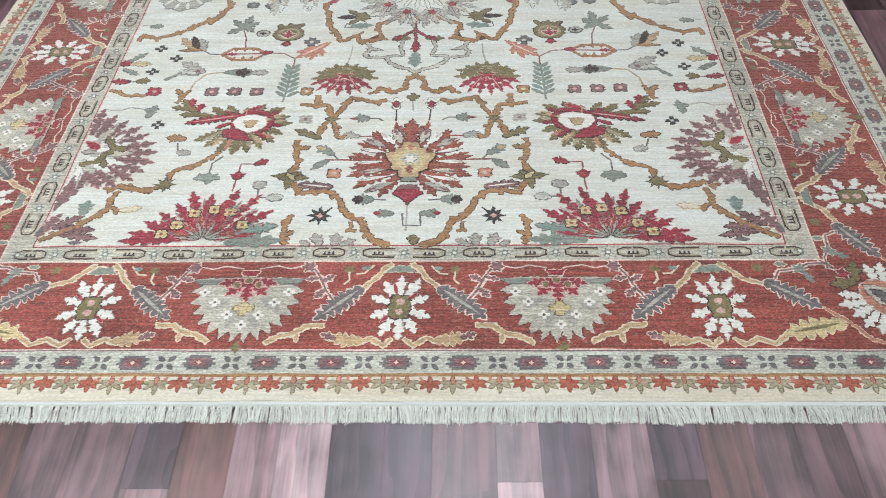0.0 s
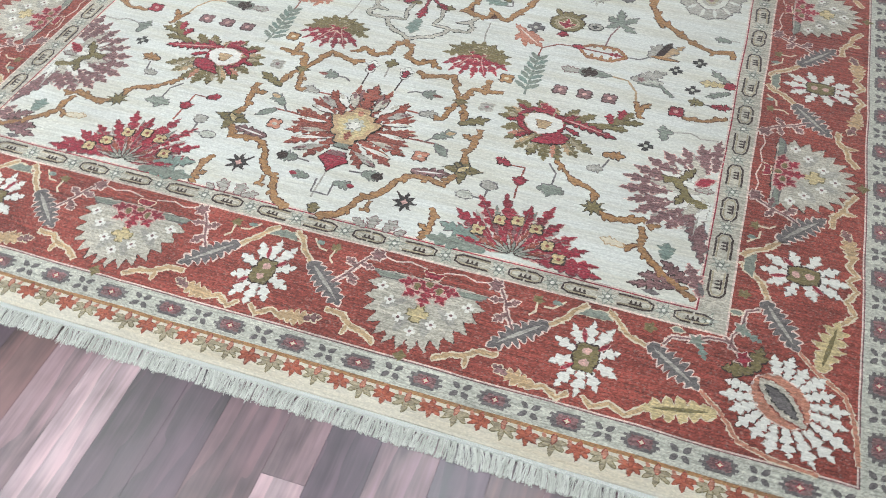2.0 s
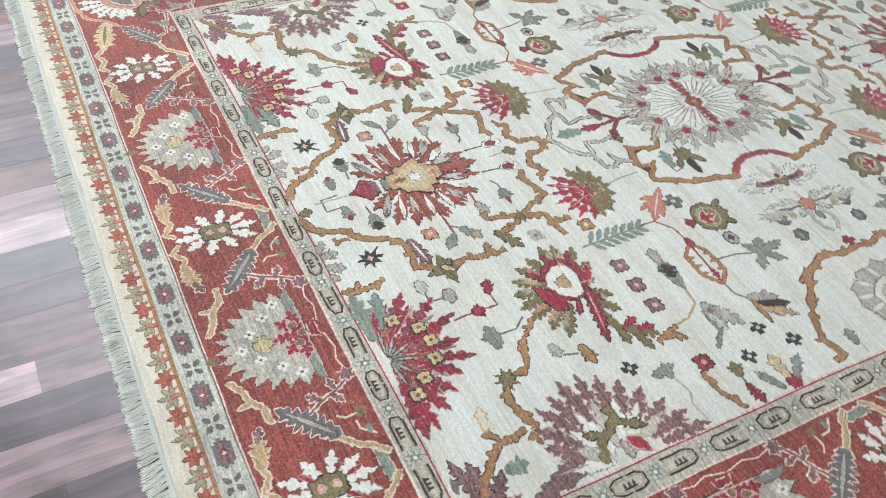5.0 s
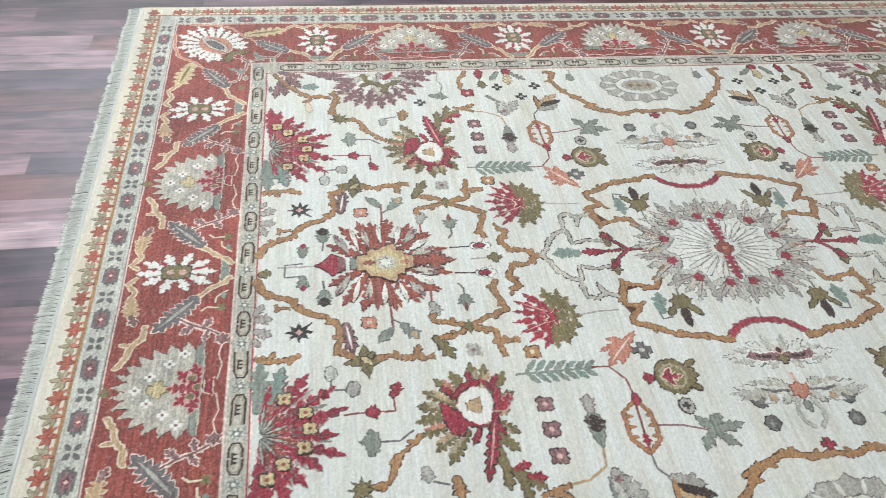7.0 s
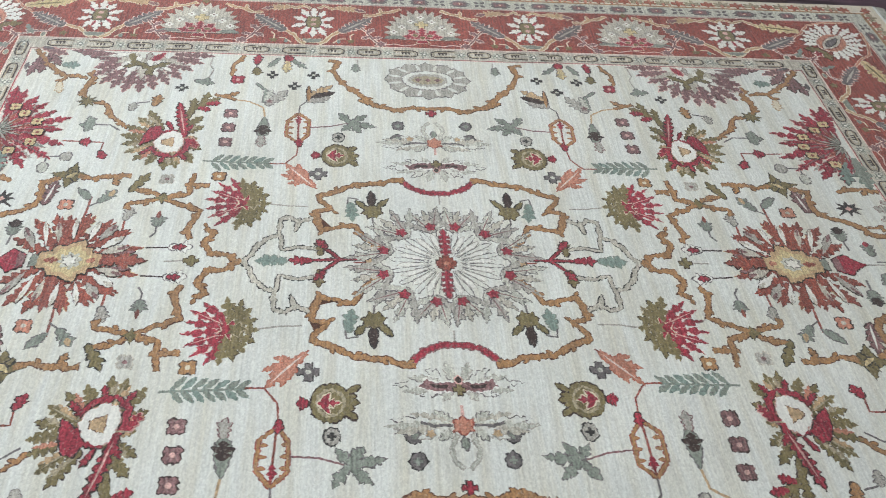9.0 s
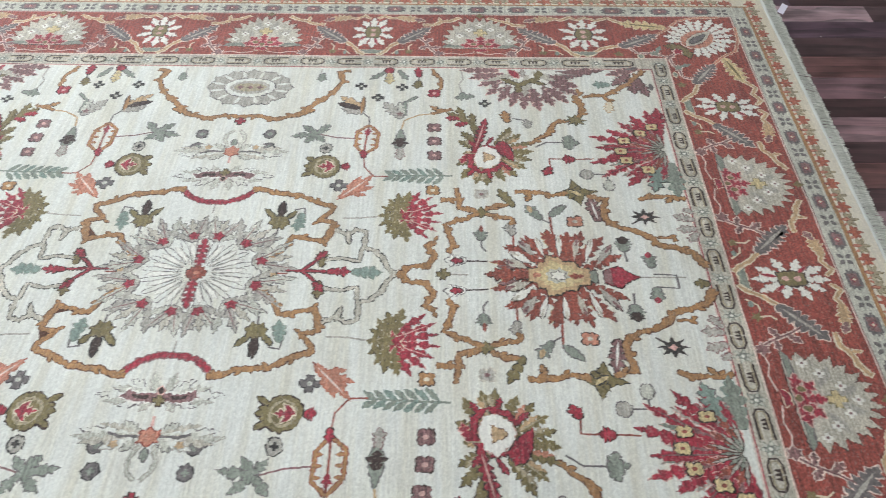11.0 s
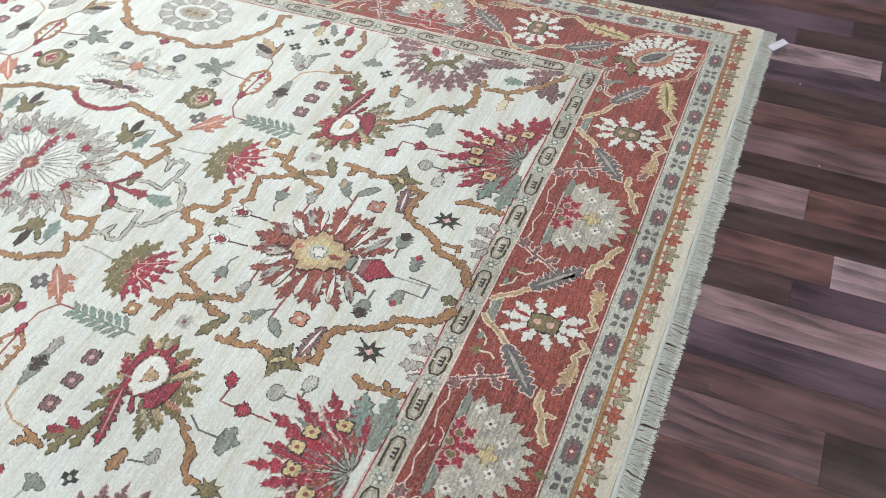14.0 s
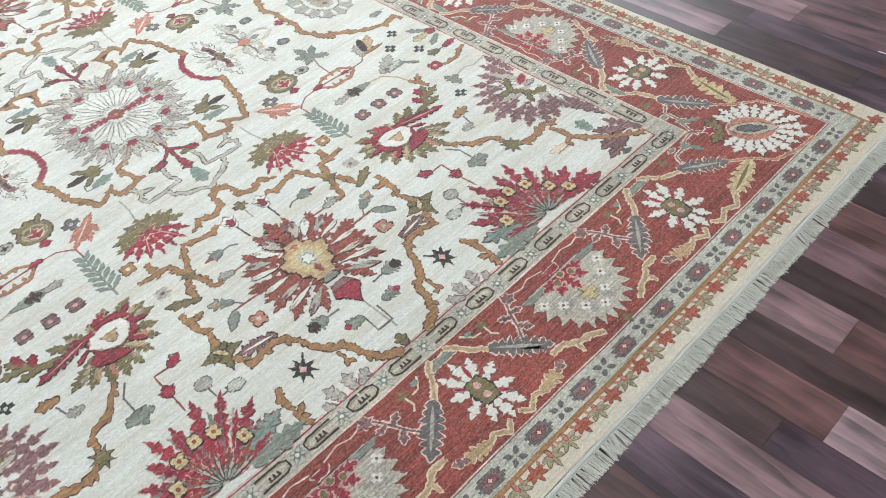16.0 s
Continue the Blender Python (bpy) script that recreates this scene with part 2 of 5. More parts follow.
# ---- room ----
FLOOR_Z = -0.009
ceiling = tagged(new("ceiling", box_mesh("ceiling", (-ROOM_X - 0.1, -ROOM_Y - 0.1, CEIL), (ROOM_X + 0.1, ROOM_Y + 0.1, CEIL + 0.1), M_WALL)), "plain pale painted ceiling of the showroom", "ceiling", kind="structure")
for name, lo, hi in (
    ("wall_north", (-ROOM_X, ROOM_Y, FLOOR_Z), (ROOM_X, ROOM_Y + 0.1, CEIL)),
    ("wall_south", (-ROOM_X, -ROOM_Y - 0.1, FLOOR_Z), (ROOM_X, -ROOM_Y, CEIL)),
    ("wall_east", (ROOM_X, -ROOM_Y, FLOOR_Z), (ROOM_X + 0.1, ROOM_Y, CEIL)),
):
    tagged(new(name, box_mesh(name, lo, hi, M_WALL)), "plain pale painted wall of the showroom", "wall", kind="structure")
# the opening in this wall is invented to let the fill light in
west = tagged(new("wall_west"), "plain pale painted wall with an added high opening for the fill light", "wall", kind="structure")
for name, y0, y1, z0, z1 in (("wall_panel", FILL_Y[1], ROOM_Y, FLOOR_Z, CEIL), ("wall_panel", -ROOM_Y, FILL_Y[0], FLOOR_Z, CEIL), ("wall_panel", FILL_Y[0], FILL_Y[1], FLOOR_Z, FILL_Z[0]), ("wall_panel", FILL_Y[0], FILL_Y[1], FILL_Z[1], CEIL)):
    part(name, box_mesh(name, (-ROOM_X - 0.1, y0, z0), (-ROOM_X, y1, z1), M_WALL), west)
# unseen window, added only as a frame round the fill light
window = tagged(new("added_window"), "unseen wide high window with a white metal frame, added to hold the west fill light", "window", kind="structure")
for y0, y1, z0, z1 in ((FILL_Y[0], FILL_Y[1], FILL_Z[0], FILL_Z[0] + 0.05), (FILL_Y[0], FILL_Y[1], FILL_Z[1] - 0.05, FILL_Z[1]), (FILL_Y[0], FILL_Y[0] + 0.05, FILL_Z[0] + 0.05, FILL_Z[1] - 0.05), (FILL_Y[1] - 0.05, FILL_Y[1], FILL_Z[0] + 0.05, FILL_Z[1] - 0.05), (-2.125, -2.075, FILL_Z[0] + 0.05, FILL_Z[1] - 0.05)):
    part("window_frame", box_mesh("window_frame", (-ROOM_X - 0.025, y0, z0), (-ROOM_X + 0.003, y1, z1), M_FRAME), window)
# unseen fittings with glowing diffusers, one for each added lamp
for lx, ly, power, tint in LAMPS:
    panel = tagged(new("added_ceiling_light"), "unseen flush white ceiling light panel with frosted diffuser, added to light the rug", "ceiling light", "ceiling light panels")
    panel.location = (lx, ly, CEIL)
    part("diffuser", box_mesh("diffuser", (-0.28, -0.58, -0.022), (0.28, 0.58, -0.012), glow), panel)
    for k, (lo, hi) in enumerate((((-0.3, -0.6, -0.03), (-0.281, 0.6, 0)), ((0.281, -0.6, -0.03), (0.3, 0.6, 0)), ((-0.28, -0.6, -0.03), (0.28, -0.581, 0)), ((-0.28, 0.581, -0.03), (0.28, 0.6, 0)))):
        part("frame", box_mesh("frame", lo, hi, M_FRAME), panel)

# ---- rug ground: bands of pile from the field outwards ----
# half widths in x, near and far ends in y
BANDS = [
    ("cream_guard", 1.213, -1.463, 1.525, "eggshell"), ("rust_line", 1.1635, -1.4095, 1.4715, "gold"), ("blue_guard", 1.156, -1.402, 1.461, "mist"),
    ("dark_line", 1.101, -1.351, 1.412, "mauve"), ("white_line", 1.0985, -1.3485, 1.4095, "blush"), ("red_border", 1.0955, -1.3455, 1.4065, "red"), ("pink_line", 0.866, -1.1165, 1.175, "blush"),
    ("inner_guard", 0.862, -1.1125, 1.171, "stone"), ("brown_line", 0.8075, -1.0715, 1.124, "crimson"), ("line", 0.8045, -1.0685, 1.121, "blush"), ("field", 0.8005, -1.0645, 1.117, "ivory"),
]
FAR = [(0.0, 0.0), (0.776, 0.776), (0.964, 0.992), (1.0685, 1.121), (1.1145, 1.173), (1.350, 1.411), (1.463, 1.525), (1.6, 1.662)]


def far_y(y):
    """The far half of the rug is woven a little longer than the near half."""
    for (a, b), (c, d) in zip(FAR, FAR[1:]):
        if y <= c:
            return b + (y - a) * (d - b) / (c - a)
    return y + 0.062


rug = tagged(new("rug"), "large hand-knotted ivory wool rug with rust-red floral border and fringe", "rug")


def wander(a, b, step=0.03, sway=0.0016):
    """Points from a to b with the small unevenness of hand weaving."""
    n = max(2, int(math.dist(a, b) / step))
    nx, ny = -(b[1] - a[1]), b[0] - a[0]
    size = math.hypot(nx, ny)
    out = []
    for k in range(n):
        f = k / n
        x, y = a[0] + (b[0] - a[0]) * f, a[1] + (b[1] - a[1]) * f
        d = sway * (noise.noise((x * 7, y * 7, 3.1)) * 1.6 + noise.noise((x * 45, y * 45, 9.0)) * 0.5) if k else 0
        out.append((x + nx / size * d, y + ny / size * d))
    return out


def rectangle_ring(hx, y0, y1):
    c = [(-hx, y0), (hx, y0), (hx, y1), (-hx, y1)]
    return [p for k in range(4) for p in wander(c[k], c[(k + 1) % 4])]


def slab(name, ring, z0, z1, material):
    n = len(ring)
    verts = [(x, y, z1) for x, y in ring] + [(x, y, z0) for x, y in ring]
    faces = [tuple(range(n))] + [(k, n + k, n + (k + 1) % n, (k + 1) % n) for k in range(n)]
    return mesh_of(name, verts, faces, [material])


LEVEL = 0.00022
for k, (name, hx, y0, y1, colour) in enumerate(BANDS):
    low = FLOOR_Z if k == 0 else -0.004
    part(name, slab(name, rectangle_ring(hx, y0, y1), low, -0.0022 + k * LEVEL, MAT[colour]), rug)

# ---- woven motifs: each one is a low relief of dyed pile on the rug's ground ----
TAU = math.tau
KNOT_X, KNOT_Y = 0.0026, 0.0021
weave_count = [0]


def area(pts):
    return sum(a[0] * b[1] - b[0] * a[1] for a, b in zip(pts, pts[1:] + pts[:1])) / 2


def grown(pts, by):
    """The outline moved outwards by a thread's width."""
    if area(pts) < 0:
        pts = pts[::-1]
    out, n = [], len(pts)
    for k in range(n):
        a, b, c = pts[k - 1], pts[k], pts[(k + 1) % n]
        n1, n2 = (b[1] - a[1], a[0] - b[0]), (c[1] - b[1], b[0] - c[0])
        l1, l2 = math.hypot(*n1) or 1, math.hypot(*n2) or 1
        mx, my = n1[0] / l1 + n2[0] / l2, n1[1] / l1 + n2[1] / l2
        size = max(math.hypot(mx, my), 0.75)
        out.append((b[0] + mx / size * by * 1.2, b[1] + my / size * by * 1.2))
    return out


def edged(pts, fill, line=None, level=1, lw=0.0022):
    """A filled shape, with an outline of another colour where one is given."""
    shapes = [(pts, fill, level)]
    if line:
        shapes.insert(0, (grown(pts, lw), line, level - 0.5))
    return shapes


def at(a, b, f, s):
    """The point a share f along the way from a to b and s metres to its left."""
    dx, dy = b[0] - a[0], b[1] - a[1]
    size = math.hypot(dx, dy) or 1
    return (a[0] + dx * f - dy / size * s, a[1] + dy * f + dx / size * s)


def petal(a, b, w, fill, line=None, level=1, belly=0.45, lw=0.0022):
    side = [(f, w / 2 * math.sin(math.pi * f ** (math.log(0.5) / math.log(belly))) ** 0.8) for f in (0.12, 0.3, 0.5, 0.7, 0.88)]
    pts = [a] + [at(a, b, f, -s) for f, s in side] + [b] + [at(a, b, f, s) for f, s in reversed(side)]
    return edged(pts, fill, line, level, lw)


def leaf(a, b, w, n, fill, line=None, level=1, vein=None, lw=0.0022):
    """A saw-edged leaf whose teeth point to its tip."""
    right, left = [], []
    n += 1
    for k in range(n):
        f = k / n
        swell = math.sin(math.pi * (0.2 + 0.68 * f))
        taper = 1.0 if f < 0.5 else 1.35 - 0.7 * f
        for side, store in ((-1, right), (1, left)):
            store.append(at(a, b, f + 0.12 / n, side * w * 0.16 * (1.1 - 0.6 * f)))
            store.append(at(a, b, f + 0.35 / n, side * w * 0.36 * swell * taper))
            store.append(at(a, b, f + 0.98 / n - 0.02, side * w * (0.56 - 0.06 * (k % 2)) * swell * taper))
    shapes = edged([a] + right[:-1] + [b] + left[:-1][::-1], fill, line, level, lw)
    if vein:
        shapes += petal(at(a, b, 0.08, 0), at(a, b, 0.86, 0), w * 0.16, vein, None, level + 1)
    return shapes


def star(c, r, n, inner, fill, line=None, level=1, rot=0.0, wide=1.0, lw=0.0022):
    pts = []
    for k in range(2 * n):
        q, rad = rot + TAU * k / (2 * n), r * (1 if k % 2 == 0 else inner)
        pts.append((c[0] + rad * math.cos(q) * wide, c[1] + rad * math.sin(q)))
    return edged(pts, fill, line, level, lw)


def disc(c, rx, ry, fill, line=None, level=1, n=18, lw=0.0022):
    return edged([(c[0] + rx * math.cos(TAU * k / n), c[1] + ry * math.sin(TAU * k / n)) for k in range(n)], fill, line, level, lw)


def quatrefoil(c, r, fill, line, dot):
    pts = []
    for k in range(16):
        rad = r * (1.2 if k % 4 == 2 else 0.78 if k % 4 == 0 else 1.08)
        q = TAU * k / 16
        pts.append((c[0] + rad * math.cos(q), c[1] + rad * math.sin(q)))
    return edged(pts, fill, line, 1) + disc(c, r * 0.36, r * 0.36, dot, None, 2, 8)


def cross(c, r, fill, line=None, dot=None, level=1):
    t = r * 0.36
    pts = [(c[0] + x, c[1] + y) for x, y in ((t, t), (r, t), (r, -t), (t, -t), (t, -r), (-t, -r), (-t, -t), (-r, -t), (-r, t), (-t, t), (-t, r), (t, r))]
    return edged(pts, fill, line, level) + (disc(c, r * 0.3, r * 0.3, dot, None, level + 1, 8) if dot else [])


def ribbon(way, w, fill, line=None, level=1, rough=0.35, lw=0.002):
    """A band of wavering width along a way: the vines and stems."""
    pts = []
    for a, b in zip(way, way[1:]):
        n = max(1, round(math.dist(a, b) / 0.011))
        pts += [(a[0] + (b[0] - a[0]) * k / n, a[1] + (b[1] - a[1]) * k / n) for k in range(n)]
    pts.append(way[-1])
    left, right = [], []
    for k, p in enumerate(pts):
        a, b = pts[max(0, k - 1)], pts[min(len(pts) - 1, k + 1)]
        dx, dy = b[0] - a[0], b[1] - a[1]
        size = math.hypot(dx, dy) or 1
        h1 = w / 2 * (1 + rough * 1.5 * noise.noise((p[0] * 70, p[1] * 70, 1.0)))
        h2 = w / 2 * (1 + rough * 1.5 * noise.noise((p[0] * 70, p[1] * 70, 7.0)))
        left.append((p[0] - dy / size * h1, p[1] + dx / size * h1))
        right.append((p[0] + dy / size * h2, p[1] - dx / size * h2))
    return edged(right + left[::-1], fill, line, level, lw)


def stem(way, colour="slate", w=0.0042):
    return ribbon(way, w, colour, None, 0.4, 0.2)


def spray(c, a0, a1, n, r0, r1, w, fill, line=None, level=1, wide=1.0, start=0.25, lw=0.0022, alt=None, teeth=0):
    """Pointed petals fanned out between two headings, in degrees, long and short by turns."""
    shapes = []
    for k in range(n):
        q = radians(a0 + (a1 - a0) * k / max(1, n - 1))
        r = (r1 if k % 2 == 0 else r0) * (1 + 0.12 * math.sin(k * 5.3))
        ux, uy = math.cos(q) * wide, math.sin(q)
        root, tip, dye = (c[0] + ux * r * start, c[1] + uy * r * start), (c[0] + ux * r, c[1] + uy * r), fill if (alt is None or k % 2 == 0) else alt
        shapes += leaf(root, tip, w, teeth, dye, line, level + 0.02 * (k % 2), None, lw) if teeth else petal(root, tip, w, dye, line, level + 0.02 * (k % 2), 0.55, lw)
    return shapes


def jagged(pts, sx, sy):
    """Edges broken into knot-sized steps, mirrored into one quarter of the rug."""
    out, n = [], len(pts)
    girth = sum(math.dist(a, b) for a, b in zip(pts, pts[1:] + pts[:1]))
    stray = min(1.0, 2 * abs(area(pts)) / girth / 0.013)
    fine = stray < 0.55
    for k in range(n):
        a, b = pts[k], pts[(k + 1) % n]
        steps = max(1, min(16, round(math.dist(a, b) / 0.0032)))
        for j in range(steps):
            f = j / steps
            x, y = a[0] + (b[0] - a[0]) * f, a[1] + (b[1] - a[1]) * f
            x, y = sx * x, (-far_y(-y) if y < 0 else y) if sy < 0 else y
            if sy < 0:
                y = -y
            x += 0.0050 * stray * noise.noise((x * 180, y * 260, 0.5)) + 0.003 * noise.noise((x * 9, y * 9, 4.5))
            y += 0.0030 * stray * noise.noise((x * 190, y * 260, 5.5)) + 0.003 * noise.noise((x * 9, y * 9, 8.5))
            spot = (x, y) if fine else (round(x / KNOT_X) * KNOT_X, round(y / KNOT_Y) * KNOT_Y)
            if not out or out[-1] != spot:
                out.append(spot)
    return out


def flat_ring(ring):
    """An outline that folds over itself is eased until it lies flat."""
    for _ in range(7):
        spots = [Vector((x, y, 0)) for x, y in ring]
        covered = sum(abs(area([ring[k] for k in tri])) for tri in tessellate_polygon([spots]))
        if abs(covered - area(ring)) < 0.004 * covered:
            break
        ring = [((a[0] + 2 * b[0] + c[0]) / 4, (a[1] + 2 * b[1] + c[1]) / 4) for a, b, c in zip(ring[-1:] + ring, ring, ring[1:] + ring[:1])]
    return ring


def weave(name, shapes, ways=((1, 1), (-1, 1), (1, -1), (-1, -1)), base=0.0, label="", parent=None):
    made = []
    for sx, sy in ways:
        verts, faces, slots, colours = [], [], [], []
        weave_count[0] += 1
        for rank, (pts, colour, level) in enumerate(sorted(shapes, key=lambda shape: shape[2])):
            ring = jagged(pts, sx, sy)
            if area(ring) < 0:
                ring = ring[::-1]
            ring = flat_ring(ring)
            z = base + 0.00025 + rank * 0.00002 + (weave_count[0] % 13) * 0.0000015
            if colour not in colours:
                colours.append(colour)
            first, n = len(verts), len(ring)
            verts += [(x, y, z) for x, y in ring] + [(x, y, z - 0.0009) for x, y in ring]
            faces.append(tuple(range(first, first + n)))
            faces += [(first + k, first + n + k, first + n + (k + 1) % n, first + (k + 1) % n) for k in range(n)]
            slots += [colours.index(colour)] * (n + 1)
        data = mesh_of(name, verts, faces, [MAT[c] for c in colours], slots)
        bm = bmesh.new()
        bm.from_mesh(data)
        bmesh.ops.triangulate(bm, faces=[f for f in bm.faces if len(f.verts) > 4], ngon_method="EAR_CLIP")
        bm.normal_update()
        bmesh.ops.delete(bm, geom=[f for f in bm.faces if f.normal.z < -0.5], context="FACES")
        bm.to_mesh(data)
        bm.free()
        made.append(part(name, data, parent or rug, label))
    return made


ALL, SIDES, ENDS, ONE = ((1, 1), (-1, 1), (1, -1), (-1, -1)), ((1, 1), (-1, 1)), ((1, 1), (1, -1)), ((1, 1),)


def vine(*way, w=0.0145, fill="gold", line="umber"):
    shapes, run = ribbon(list(way), w * 0.84, fill, line, 0.8, 0.7, 0.0017), 0.02
    for a, b in zip(way, way[1:]):
        span = math.dist(a, b)
        while run < span:
            side = 1 if noise.noise((a[0] * 31 + run * 60, a[1] * 31, 2.0)) > 0 else -1
            shapes += petal(at(a, b, run / span, side * w * 0.25), at(a, b, (run + 0.012) / span, side * w * 0.95), 0.008, fill, line, 0.85, 0.5, 0.0014)
            run += 0.052
        run -= span
    return shapes


# -- vines of the field
weave("vine", vine((-0.004, -0.439), (0.022, -0.472), (0.023, -0.507), (0.062, -0.522), (0.088, -0.503), (0.102, -0.525))
      + vine((0.069, -0.551), (0.094, -0.566), (0.160, -0.543), (0.177, -0.583), (0.196, -0.625), w=0.013)
      + vine((0.204, -0.621), (0.215, -0.575), (0.254, -0.575), (0.288, -0.569), w=0.013) + vine((0.246, -0.532), (0.246, -0.570), w=0.013))
weave("vine", vine((0.195, -0.639), (0.186, -0.674), (0.183, -0.701), (0.164, -0.707), w=0.013) + vine((0.209, -0.639), (0.225, -0.666), (0.231, -0.703), w=0.013)
      + star((0.201, -0.630), 0.019, 4, 0.5, "olive", "ink", 1.2)
      + leaf((0.223, -0.707), (0.289, -0.671), 0.026, 3, "olive", "ink"))
weave("vine", vine((0.278, -0.712), (0.276, -0.755), (0.266, -0.796), (0.274, -0.830)) + leaf((0.268, -0.748), (0.242, -0.738), 0.018, 2, "gold", "brown"))
weave("vine", vine((0.268, -0.869), (0.253, -0.904), (0.200, -0.897), (0.170, -0.907), (0.153, -0.927), (0.146, -0.958), (0.117, -0.987), (0.098, -0.999), (0.086, -1.032), (0.072, -1.056), (0.032, -1.068))
      + vine((0.123, -0.997), (0.121, -1.024), (0.111, -1.027), w=0.010) + leaf((0.174, -0.886), (0.259, -0.873), 0.03, 4, "mauve", "brown", 1, "white"))
weave("vine", vine((0.254, -0.975), (0.265, -0.999), (0.267, -1.038), (0.259, -1.066), w=0.012) + leaf((0.264, -1.040), (0.243, -1.026), 0.014, 2, "gold", "brown"))
weave("vine", vine((0.461, -0.755), (0.505, -0.803), (0.555, -0.823), (0.567, -0.864), w=0.012) + vine((0.573, -0.874), (0.609, -0.890), (0.668, -0.879), (0.694, -0.892), w=0.016)
      + vine((0.671, -0.894), (0.677, -0.944), (0.649, -0.959), w=0.012) + vine((0.676, -0.948), (0.704, -0.981), (0.745, -1.016), (0.799, -1.050), w=0.013)
      + star((0.565, -0.870), 0.026, 8, 0.42, "olive", "ink", 1.4) + leaf((0.647, -0.957), (0.599, -0.949), 0.022, 3, "cream", "tan"))
weave("vine", vine((0.041, -0.132), (0.074, -0.178), (0.116, -0.200), (0.110, -0.237), (0.099, -0.274), (0.161, -0.287), (0.168, -0.250), (0.200, -0.279), (0.216, -0.282), (0.230, -0.243), (0.258, -0.197), (0.262, -0.131), (0.273, -0.117), (0.281, -0.080)))
weave("vine", vine((0.784, -0.271), (0.777, -0.243), (0.731, -0.256), (0.687, -0.238), (0.645, -0.205), (0.581, -0.150), (0.556, -0.095), (0.572, -0.04), (0.565, 0.0), w=0.017) + leaf((0.600, -0.190), (0.568, -0.129), 0.02, 3, "gold", "brown"))
weave("vine", vine((0.698, -0.527), (0.741, -0.528), (0.796, -0.502), w=0.010) + vine((0.608, -0.559), (0.598, -0.530), (0.587, -0.504), w=0.012) + leaf((0.598, -0.530), (0.624, -0.499), 0.018, 2, "gold", "brown"))
# grey cloud band round the red trident
weave("cloud_band", ribbon([(-0.004, -0.436), (0.021, -0.419), (0.055, -0.404), (0.077, -0.383), (0.084, -0.364), (0.132, -0.363), (0.141, -0.339), (0.122, -0.319), (0.147, -0.281)], 0.010, "stone", "ink", 0.9, 0.6, 0.0017)
      + ribbon([(0.089, -0.362), (0.038, -0.356), (0.048, -0.318), (0.041, -0.279)], 0.008, "stone", "ink", 0.9, 0.5, 0.0017) + petal((0.138, -0.319), (0.092, -0.329), 0.011, "stone", "ink")
      + leaf((0.021, -0.273), (0.072, -0.274), 0.024, 3, "olive", "brown"))

# -- centre of the field: starburst medallion, wider along the rug
medallion = weave("medallion", disc((0, 0), 0.12, 0.15, "ivory", None, 0.1, 24) + cross((0, 0), 0.022, "rust", "brown", "salmon", 2.8) + star((0, 0), 0.021, 4, 0.72, "rust", "umber", 2.7, math.pi / 4), ONE, 0.0, "grey starburst medallion with crimson tips")[0]
for k in range(36):
    q = TAU * (k + 0.5) / 36
    ux, uy = math.cos(q) * 0.86, math.sin(q)
    reach = (0.128, 0.108)[k % 2]
    weave("ray", petal((ux * 0.030, uy * 0.030), (ux * reach, uy * reach), 0.0115, "white" if k % 2 else "ivory", "slate" if k % 2 == 0 else "grey", 0.8, 0.72, 0.0016), ONE, 0.00005 + 0.00001 * (k % 5), "", medallion)
TIPS = [(sx * x, sy * y) for x, y in ((0.112, 0.028), (0.092, 0.095), (0.036, 0.137)) for sx in (1, -1) for sy in (1, -1)]
for c in TIPS:
    flame = []
    turn = math.atan2(c[1], c[0])
    for k, (swing, far) in enumerate(((-0.42, 1.42), (-0.2, 1.58), (0.0, 1.50), (0.2, 1.58), (0.42, 1.42))):
        r = math.hypot(*c)
        tip = (math.cos(turn + swing) * r * far, math.sin(turn + swing) * r * far)
        flame += leaf((c[0] * 0.86, c[1] * 0.86), tip, 0.019, 3, ("mist", "grey", "stone")[k % 3], "slate", 1.1 + 0.02 * k, "mauve" if k % 2 else None, 0.0021)
    flame += star(c, 0.0150, 5, 0.60, "crimson", "brown", 2.2, turn, 1.0, 0.0012)
    weave("tip", flame, ONE, 0.00018, "grey flame leaves with a crimson heart", medallion)
for s in (1, -1):
    beads = []
    for d in (0.034, 0.050, 0.066, 0.080):
        beads += cross((s * d, 0.0), 0.0108, "crimson", "mauve", None, 2.2)
    weave("bead_chain", beads + petal((s * 0.085, 0), (s * 0.104, 0), 0.012, "crimson", "mauve", 2.0), ONE, 0.0003, "crimson chain of small crosses", medallion)
    weave("bud", star((0.0, s * 0.165), 0.012, 6, 0.6, "tan", "brown", 2.4) + stem([(0.0, s * 0.175), (0.0, s * 0.20)], "rust", 0.004), ONE, 0.0003, "", medallion)

# red trident with sage tip on the long axis
weave("trident", ribbon([(-0.011, -0.185), (-0.007, -0.300)], 0.006, "crimson", "brown", 1, 0.2) + ribbon([(-0.009, -0.232), (0.032, -0.273)], 0.006, "crimson", "brown", 1, 0.2) + ribbon([(-0.012, -0.232), (-0.050, -0.271)], 0.006, "crimson", "brown", 1, 0.2)
      + leaf((-0.007, -0.289), (-0.007, -0.341), 0.026, 3, "crimson", "brown", 1.5) + leaf((0.025, -0.261), (0.052, -0.284), 0.022, 2, "crimson", "brown", 1.5) + leaf((-0.044, -0.260), (-0.068, -0.282), 0.022, 2, "crimson", "brown", 1.5)
      + leaf((-0.006, -0.344), (-0.004, -0.408), 0.036, 3, "teal", "sage", 1.2), ENDS)
